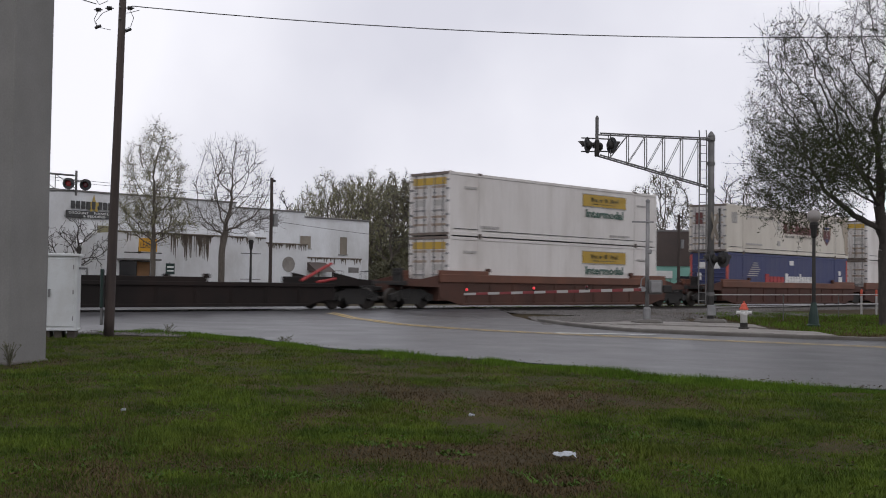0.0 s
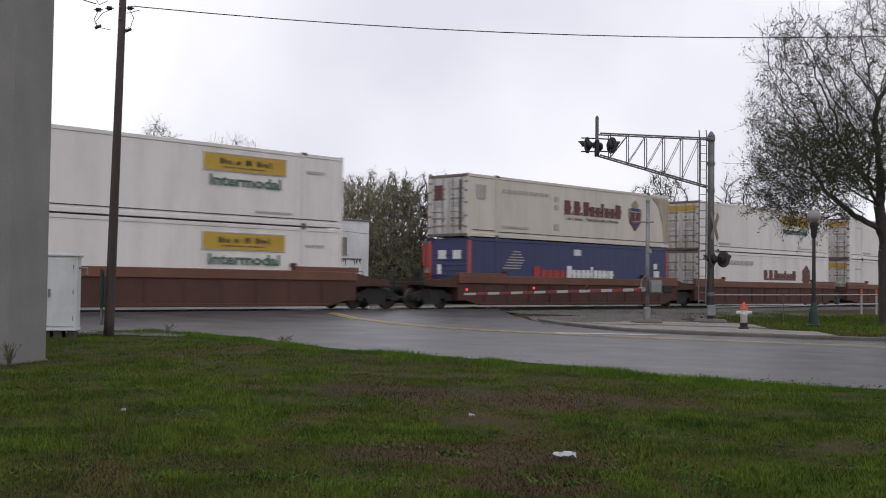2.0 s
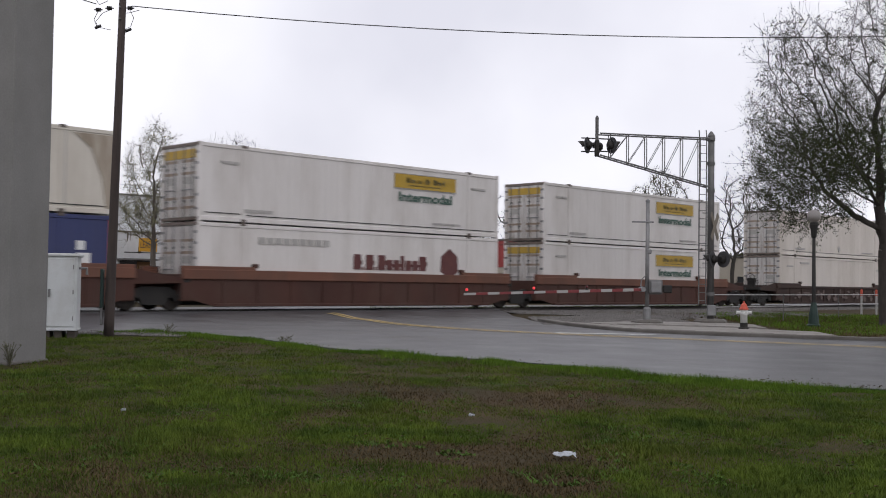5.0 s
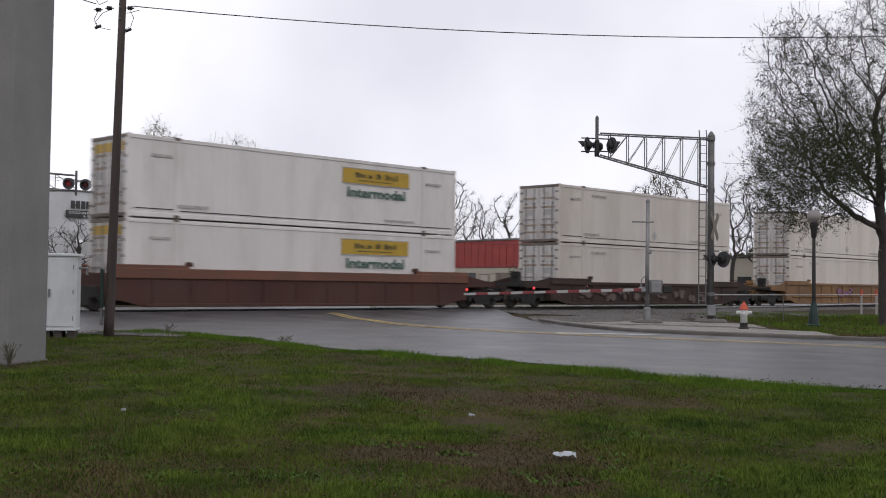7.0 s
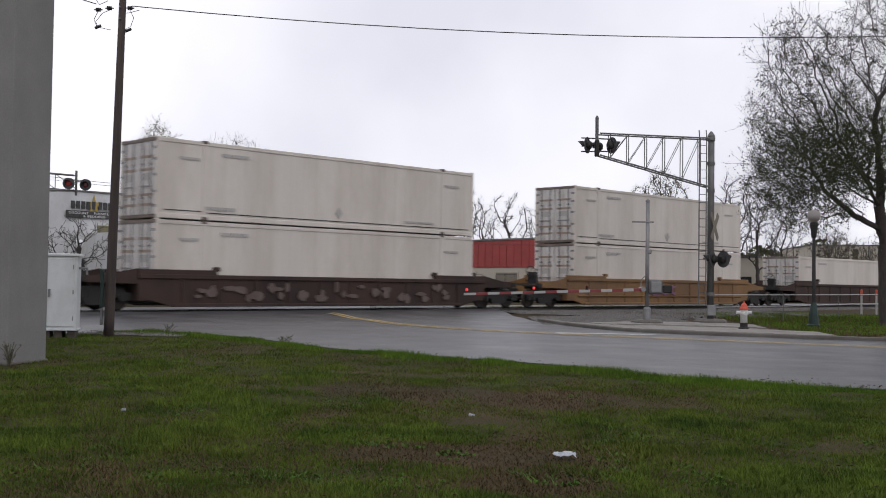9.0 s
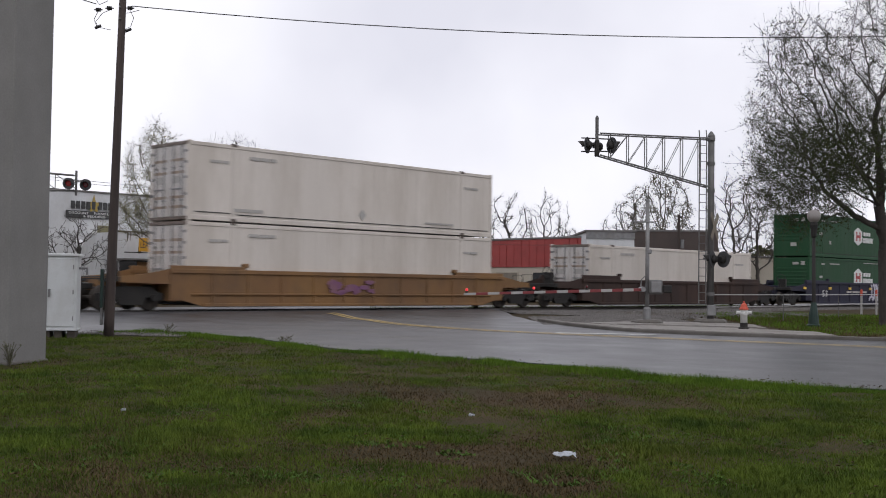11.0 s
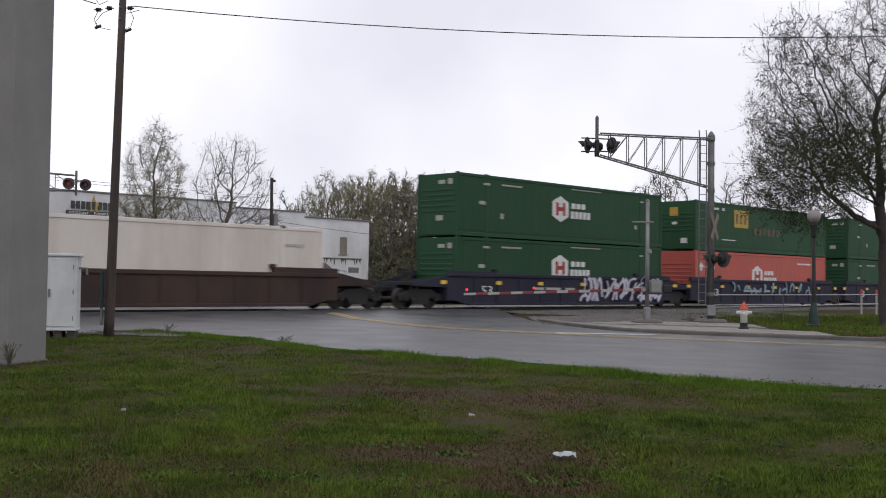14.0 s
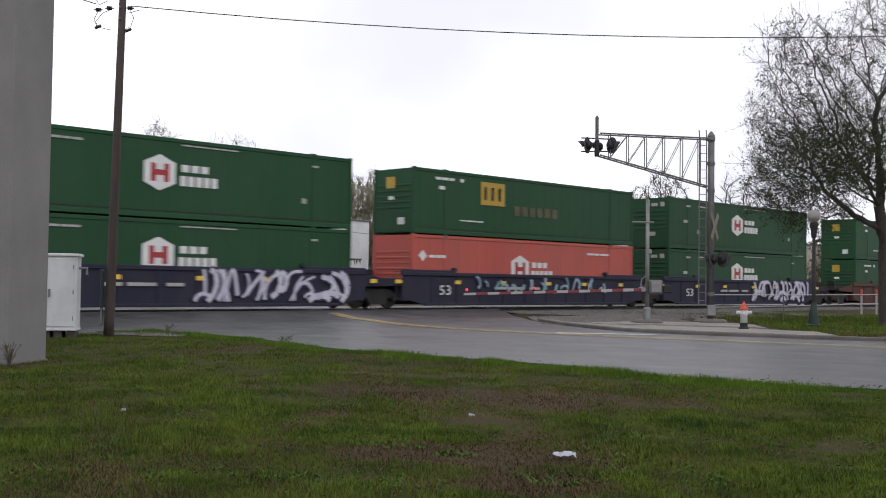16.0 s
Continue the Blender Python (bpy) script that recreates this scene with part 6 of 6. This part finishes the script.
# far trees
KINDS = []
for seed, blobs, n_, up_, leaf, n, size in ((61, [(0, 0, 8.2, 4.0, 4.0, 5.2), (0.5, 0, 11.5, 2.6, 2.6, 2.8)], 520, 0.1, "bud", 6000, 0.10), (62, [(0, 0, 8.8, 3.0, 3.0, 5.2)], 260, 0.06, None, 0, 0),
                                            (63, [(0, 0, 8.6, 3.9, 3.9, 5.0)], 300, 0.04, None, 0, 0), (64, [(0, 0, 8.0, 4.1, 4.1, 5.4), (-0.6, 0, 11.3, 2.8, 2.8, 2.7)], 520, 0.1, "leaf_thin", 5500, 0.11)):
    g = colonise(seed, blobs, n_, 0.22, 2.3, 0.55, 0.75, up=up_, jitter=0.4, tip=0.024, twigs=4, twig=0.7, hang=0.0)
    KINDS.append(tree_meshes(*g, M["bark_dark"] if seed in (62, 63) else M["bark"], M[leaf] if leaf else None, n, size, seed, 0.16, thin=0.014))
FAR_TREES = [(-13.0, 122, 0.80, 0), (-10.6, 126, 0.92, 3), (-7.9, 120, 1.00, 0), (-6.0, 124, 1.02, 3), (-3.5, 118, 1.06, 1), (-4.6, 130, 1.0, 3), (0.6, 116, 0.93, 2), (3.7, 120, 0.82, 1), (6.9, 118, 0.87, 2),
             (11.3, 118, 0.86, 1), (13.6, 122, 0.62, 2), (22.5, 116, 1.02, 3), (20.6, 124, 0.86, 2), (32.0, 122, 1.06, 1), (35.5, 124, 0.98, 2), (39.5, 128, 0.80, 1), (44.0, 126, 0.66, 2), (48.5, 136, 0.66, 3), (53.5, 142, 0.62, 1),
             (57.5, 146, 0.62, 2), (28.0, 128, 0.72, 1), (62, 140, 0.8, 3), (-9.2, 117, 0.93, 0), (-5.4, 116, 0.95, 0), (-2.2, 121, 0.98, 3), (-15.8, 132, 0.9, 0), (-20, 135, 0.95, 1), (-27, 132, 0.9, 2), (-34, 130, 0.95, 0), (9.2, 126, 0.6, 2), (46.5, 118, 0.6, 1)]
NOTES = {0: "far budding tree with thin pale foliage", 1: "far bare upright tree with dark twigs", 2: "far bare spreading tree with dark twigs", 3: "far tree with dull green young leaves"}
protos = {}
for i, (x, y, k, kind) in enumerate(FAR_TREES):
    m = pose(x, y, -0.35, 0, 0, (i * 77) % 360) @ Matrix.Diagonal((k, k, k, 1))
    if kind in protos:
        copy_thing(protos[kind], m)
    else:
        protos[kind] = tree(Matrix(), NOTES[kind], *KINDS[kind], "far trees")
        protos[kind].matrix_basis = m
        protos[kind].scale = (1, 1, 1)
        protos[kind].matrix_basis = pose(x, y, -0.35, 0, 0, (i * 77) % 360)


def brushwood(name, pts, label, material, n, size, seed):
    """Low far undergrowth: thin stems and small leaves in uneven heaps. pts: (x, y, radius, height)."""
    r = np.random.RandomState(seed)
    vs, fs = [], []
    for x, y, rad, h in pts:
        k = int(n * rad / 3)
        a, q = r.uniform(0, 6.283, k), np.sqrt(r.uniform(0, 1, k)) * rad
        px, py = x + q * np.cos(a), y + q * np.sin(a)
        pz = h * (1 - 0.6 * (q / rad) ** 2) * r.uniform(0.05, 1.0, k) ** 0.7
        for i in range(k):
            u = r.normal(0, 1, (2, 3)) * size
            c = np.array((px[i], py[i], pz[i] - 0.3))
            b = len(vs)
            vs += [tuple(c - u[0]), tuple(c + u[1] * 0.5), tuple(c + u[0]), tuple(c - u[1] * 0.5)]
            fs.append((b, b + 1, b + 2, b + 3))
        for i in range(int(rad * 9)):
            sx, sy = x + r.uniform(-rad, rad), y + r.uniform(-rad, rad)
            top = h * r.uniform(0.5, 1.25)
            lx, ly = r.uniform(-.5, .5), r.uniform(-.5, .5)
            b = len(vs)
            vs += [(sx - .03, sy, -.3), (sx + .03, sy, -.3), (sx, sy + .04, -.3), (sx + lx, sy + ly, top)]
            fs += [(b, b + 1, b + 3), (b + 1, b + 2, b + 3), (b + 2, b, b + 3)]
    ob = new(name, raw_mesh(name, vs, fs, material))
    return tagged(ob, label, "undergrowth", kind="stuff")


brushwood("undergrowth", [(-8 + 2.1 * i, 114 + (i % 3), 2.8, 3.4 + (i % 4) * 0.8) for i in range(6)], "dark tangled undergrowth behind the store", M["leaf_thin"], 2600, 0.13, 1)
brushwood("undergrowth", [(34 + 3.2 * i, 132 + (i % 3) * 2, 3.2, 5.0 + (i % 3)) for i in range(11)], "brown-green brush along the far side of the track", M["leaf_thin"], 700, 0.16, 2)
brushwood("undergrowth", [(-60 + 8 * i, 175 + (i % 3) * 3, 6.5, 6.5 + (i % 4)) for i in range(24)], "distant hazy line of woods", M["bush"], 1500, 0.3, 3)


# ---------------------------------------------------------------- grass, gravel and litter
def inside_road(x, y):
    """True beyond the near road edge."""
    return y > float(np.interp(x, EDGE_X, EDGE_Y))


EDGE_X, EDGE_Y = np.array([p[0] for p in near_line]), np.array([p[1] for p in near_line])


def grass_blades(name, label, n, seed, material, region, hlo, hhi, width, keep, lean=0.6):
    r = np.random.RandomState(seed)
    out = []
    while len(out) < n:
        for x, y in region(r, 4000):
            if keep(x, y, r):
                out.append((x, y, gz(x, y) - 0.02 + 0.03 * noise.noise((x * 0.35, y * 0.35, 0))))
                if len(out) >= n:
                    break
    p = np.array(out)
    a = r.uniform(0, 2 * np.pi, n)
    h = r.uniform(hlo, hhi, n) * (0.7 + 0.6 * np.array([noise.noise((x * 0.9, y * 0.9, 5)) for x, y, _ in out]))
    side = np.stack([np.cos(a), np.sin(a), np.zeros(n)], 1) * (width * r.uniform(0.6, 1.3, n))[:, None]
    bend = np.stack([np.cos(a + 1.6), np.sin(a + 1.6), np.zeros(n)], 1) * (h * r.uniform(0.1, lean, n))[:, None]
    up = np.stack([np.zeros(n), np.zeros(n), h], 1)
    tri = np.stack([p - side, p + side, p + up + bend], 1).reshape(-1, 3)
    me = raw_mesh(name, tri.tolist(), np.arange(3 * n).reshape(-1, 3).tolist(), material)
    return tagged(new(name, me), label, "grass", kind="stuff")


def lawn(r, k):
    y = 7.6 * (27.5 / 7.6) ** r.uniform(0, 1, k)
    x = (r.uniform(-1, 1, k)) * (0.42 * y + 0.6)
    return zip(x, y)


def bare(x, y):
    """How worn the lawn is: 0 full, 1 bare soil."""
    v = noise.noise((x * 0.55, y * 0.3, 9)) * 0.7 + noise.noise((x * 1.6, y * 1.1, 2)) * 0.6
    for cx, cy, rx, ry, k in ((-0.2, 10.4, 1.5, 0.8, 1.5), (0.5, 9.0, 1.0, 0.6, 0.8), (-0.9, 15.7, 1.7, 1.1, 0.8), (1.3, 15.3, 2.0, 1.3, 0.75), (2.6, 17.6, 2.2, 0.8, 0.6)):
        v += max(0, 1.1 - math.hypot((x - cx) / rx, (y - cy) / ry)) * k
    return v - 0.22 * min(max((abs(x) - 1.3) / 1.5, 0), 1)


def in_column(x, y):
    u, v = x + 7.17, y - 18.27
    c, s = math.cos(radians(74.8)), math.sin(radians(74.8))
    return -0.02 < u * c + v * s < 1.09 and -0.02 < -u * s + v * c < 1.09


grass_blades("grass", "short damp green lawn grass with thin worn patches", 300000, 1, M["grass"], lawn, 0.02, 0.06, 0.005,
             lambda x, y, r: not inside_road(x, y) and not in_column(x, y) and bare(x, y) < 0.12 + 0.5 * r.random_sample())
grass_blades("dead_grass", "flattened dead brown grass among the lawn", 90000, 2, M["dry_grass"], lawn, 0.015, 0.05, 0.006,
             lambda x, y, r: not inside_road(x, y) and not in_column(x, y) and bare(x, y) > -0.35 + 0.6 * r.random_sample(), 2.2)


def tufts(r, k):
    """Blades gathered into clumps."""
    c = np.array(list(lawn(r, k // 16 + 1)))
    c = np.repeat(c, 16, 0)
    return c + r.normal(0, 0.035, c.shape) * (0.4 + 0.06 * c[:, 1:])


grass_blades("lawn_tufts", "thicker clumps of longer green grass in the lawn", 110000, 12, M["grass"], tufts, 0.04, 0.10, 0.006,
             lambda x, y, r: not inside_road(x, y) and not in_column(x, y) and bare(x, y) < 0.05 and noise.noise((x * 1.1, y * 0.8, 7)) > -0.05, 0.9)
grass_blades("lawn_weeds", "low broad-leaved weeds among the lawn grass", 9000, 13, M["weed"], tufts, 0.015, 0.05, 0.02,
             lambda x, y, r: not inside_road(x, y) and not in_column(x, y) and noise.noise((x * 0.8, y * 0.8, 17)) > 0.1, 2.5)


def verge(r, k):
    i = r.randint(32, 96, k)
    t = r.uniform(0, 1, k)
    back = np.abs(r.normal(0, 0.45, k))
    return [(near_line[a][0] * (1 - f) + near_line[a + 1][0] * f, near_line[a][1] * (1 - f) + near_line[a + 1][1] * f - b + 0.06) for a, f, b in zip(i, t, back)]


grass_blades("verge_grass", "taller bright green grass along the road edge", 34000, 3, M["verge"], verge, 0.05, 0.17, 0.007, lambda x, y, r: noise.noise((x * 0.7, y * 0.7, 4)) > -0.28)


def far_lawn(r, k):
    return list(zip(r.uniform(5, 26, k), r.uniform(31, 54, k)))


grass_blades("brown_verge_grass", "dull brown and green grass beside the track", 30000, 4, M["dry_grass"], far_lawn, 0.05, 0.16, 0.012, lambda x, y, r: (3.6 < SPD(x, y)[1] < 14.6 and y > 40.6 and SPD(x, y)[0] > 42 and noise.noise((x * .4, y * .4, 1)) > -0.3) or (x > 11.8 and y > 32.7 and noise.noise((x * .6, y * .6, 1)) > -0.15))
grass_blades("green_verge_grass", "green grass beyond the pavement", 42000, 5, M["verge"], lambda r, k: list(zip(r.uniform(12, 30, k), r.uniform(33.5, 58, k))), 0.07, 0.2, 0.013, lambda x, y, r: SPD(x, y)[1] > 6 and y > 34.5 + r.random_sample() * 4)
grass_blades("far_side_grass", "bright green grass strip behind the railway", 24000, 6, M["grass"], lambda r, k: [P(s, q)[:2] for s, q in zip(r.uniform(5, 75, k), r.uniform(-9, -3.2, k))], 0.08, 0.25, 0.02, lambda x, y, r: SPD(x, y)[0] > 39 or SPD(x, y)[0] < 14)


def stones(name, label, n, seed, region, lo, hi, material):
    """Loose angular stones, joined."""
    r = np.random.RandomState(seed)
    base = np.array([(1, 0, 0), (-1, 0, 0), (0, 1, 0), (0, -1, 0), (0, 0, 1), (0, 0, -1)], float)
    tri = [(0, 2, 4), (2, 1, 4), (1, 3, 4), (3, 0, 4), (2, 0, 5), (1, 2, 5), (3, 1, 5), (0, 3, 5)]
    vs, fs = [], []
    for x, y, z in region(r, n):
        s = r.uniform(lo, hi)
        a = r.uniform(0, 6.28)
        q = base * r.uniform(0.6, 1.2, (6, 1)) * (s, s * r.uniform(0.6, 1), s * r.uniform(0.5, 0.9))
        q = np.stack([q[:, 0] * math.cos(a) - q[:, 1] * math.sin(a) + x, q[:, 0] * math.sin(a) + q[:, 1] * math.cos(a) + y, q[:, 2] + z], 1)
        k = len(vs)
        vs += q.tolist()
        fs += [tuple(i + k for i in f) for f in tri]
    tagged(new(name, raw_mesh(name, vs, fs, material)), label, "gravel", kind="stuff")


def bed(r, n):
    out = []
    for s, q in zip(r.uniform(38.2, 75, n), r.uniform(-0.65, 4.6, n)):
        if abs(q - 0.7535) > 0.09:
            z = -0.13 if q < 1.7 else -0.13 - (q - 1.7) * 0.07
            out.append(P(s, q, z))
    return out


def spill(r, n):
    out = []
    while len(out) < n:
        s, q = r.uniform(38, 55), 3 + abs(r.normal(0, 3.5))
        x, y, _ = P(s, q)
        lim = 36.9 + (x - 3.4) * 0.85
        if y > lim and x > 3.35 and q < 10.5:
            out.append((x, y, gz(x, y) + 0.01))
    return out


def wedge(r, n):
    """Between the end of the kerb, the pavement and the track."""
    out = []
    while len(out) < n:
        x = r.uniform(3.4, 9.6)
        y = 36.9 + (x - 3.4) * 0.9 + r.uniform(0, 7)
        if SPD(x, y)[1] > 2.4 and not (x > 7.6 and y < 41.2):
            out.append((x, y, gz(x, y) + 0.012))
    return out


stones("crossing_gravel", "loose grey gravel between the pavement and the track", 9000, 5, wedge, 0.03, 0.075, M["stone"])
stones("ballast_stones", "grey crushed track ballast", 11000, 1, bed, 0.03, 0.085, M["stone"])
stones("spilled_gravel", "loose grey gravel beside the crossing", 15000, 2, spill, 0.03, 0.08, M["stone"])
stones("edge_gravel", "loose gravel and grit round the pole base", 900, 3, lambda r, n: [(x, y, gz(x, y) + 0.02) for x, y in zip(r.uniform(-8.8, -6.2, n), r.uniform(26.2, 27.9, n))], 0.015, 0.05, M["stone"])


def leaf_litter():
    r = np.random.RandomState(8)
    vs, fs = [], []
    for i in range(700):
        if i % 9 == 1:
            x = r.uniform(4.4, 8.4)
            y = float(np.interp(x, EDGE_X, EDGE_Y)) + abs(r.normal(0, 0.5))
            z = gz(x, y) + 0.045
        elif i % 4 == 0:
            k = r.randint(40, 96)
            x, y = near_line[k][0] + r.normal(0, 0.3), near_line[k][1] + r.normal(0.1, 0.2)
            z = gz(x, y) + 0.045
        else:
            y = r.uniform(8, 22)
            x = r.uniform(-0.4, 0.4) * y
            z = gz(x, y) + 0.02
        a, s = r.uniform(0, 6.28), r.uniform(0.015, 0.04)
        c, n_ = math.cos(a) * s, math.sin(a) * s
        b = len(vs)
        vs += [(x - c, y - n_, z), (x + n_ * .5, y - c * .5, z + .012), (x + c, y + n_, z), (x - n_ * .5, y + c * .5, z + .012)]
        fs.append((b, b + 1, b + 2, b + 3))
    tagged(new("leaf_litter", raw_mesh("leaf_litter", vs, fs, M["dry_grass"])), "scattered dead brown leaves on grass and road edge", "leaves", kind="stuff")


leaf_litter()


def weed(x, y, label, n, h, seed):
    r = random.Random(seed)
    b = Build()
    for i in range(n):
        a, l = r.uniform(0, 6.28), r.uniform(0.05, 0.22)
        zz = h * r.uniform(0.3, 1)
        p = [(0, 0, 0), (math.cos(a) * l * 0.5, math.sin(a) * l * 0.5, zz * 0.7), (math.cos(a) * l, math.sin(a) * l, zz)]
        for q0, q1 in zip(p, p[1:]):
            b.rod(q0, q1, 0.005, n=3)
        for j in range(5):
            t = r.uniform(0.3, 1)
            c = Vector(p[1]).lerp(Vector(p[2]), t)
            u = Vector((r.uniform(-1, 1), r.uniform(-1, 1), r.uniform(-.3, .6))) * 0.05
            w = Vector((-u.y, u.x, 0)) * 0.35
            b.add([c, c + u * 0.5 + w, c + u, c + u * 0.5 - w], [(0, 1, 2, 3)])
    ob = part("weed", b, M["leaf_thin"])
    ob.matrix_basis = pose(x, y, gz(x, y) - 0.02)
    tagged(ob, label, "weed", "weeds")


weed(-7.05, 18.1, "grey-green weed growing at the column foot", 26, 0.42, 1)
weed(-6.75, 27.3, "small dark weed at the road edge", 14, 0.28, 2)
weed(-3.6, 25.2, "tall grass tuft at the road edge", 20, 0.2, 3)


# ---------------------------------------------------------------- what moves
def motions():
    """The train rolls along the track at a steady speed; each wheelset turns with it."""
    times = [0.0, 4.0, 8.0, 12.0, 16.0]
    for ob, s0, z in MOVING:
        walk(ob, [(t, pose(*P(s0 - SPEED * t, 0, z), 0, 0, TURN)) for t in times])
    step = 1 / 30
    turns = [(i * step, -math.degrees(SPEED * i * step / 0.455)) for i in range(481)]
    for ob, k in WHEELS:
        walk(ob, [(t, pose(k, 0, 0.455, 0, a % 360, 0)) for t, a in turns])


motions()
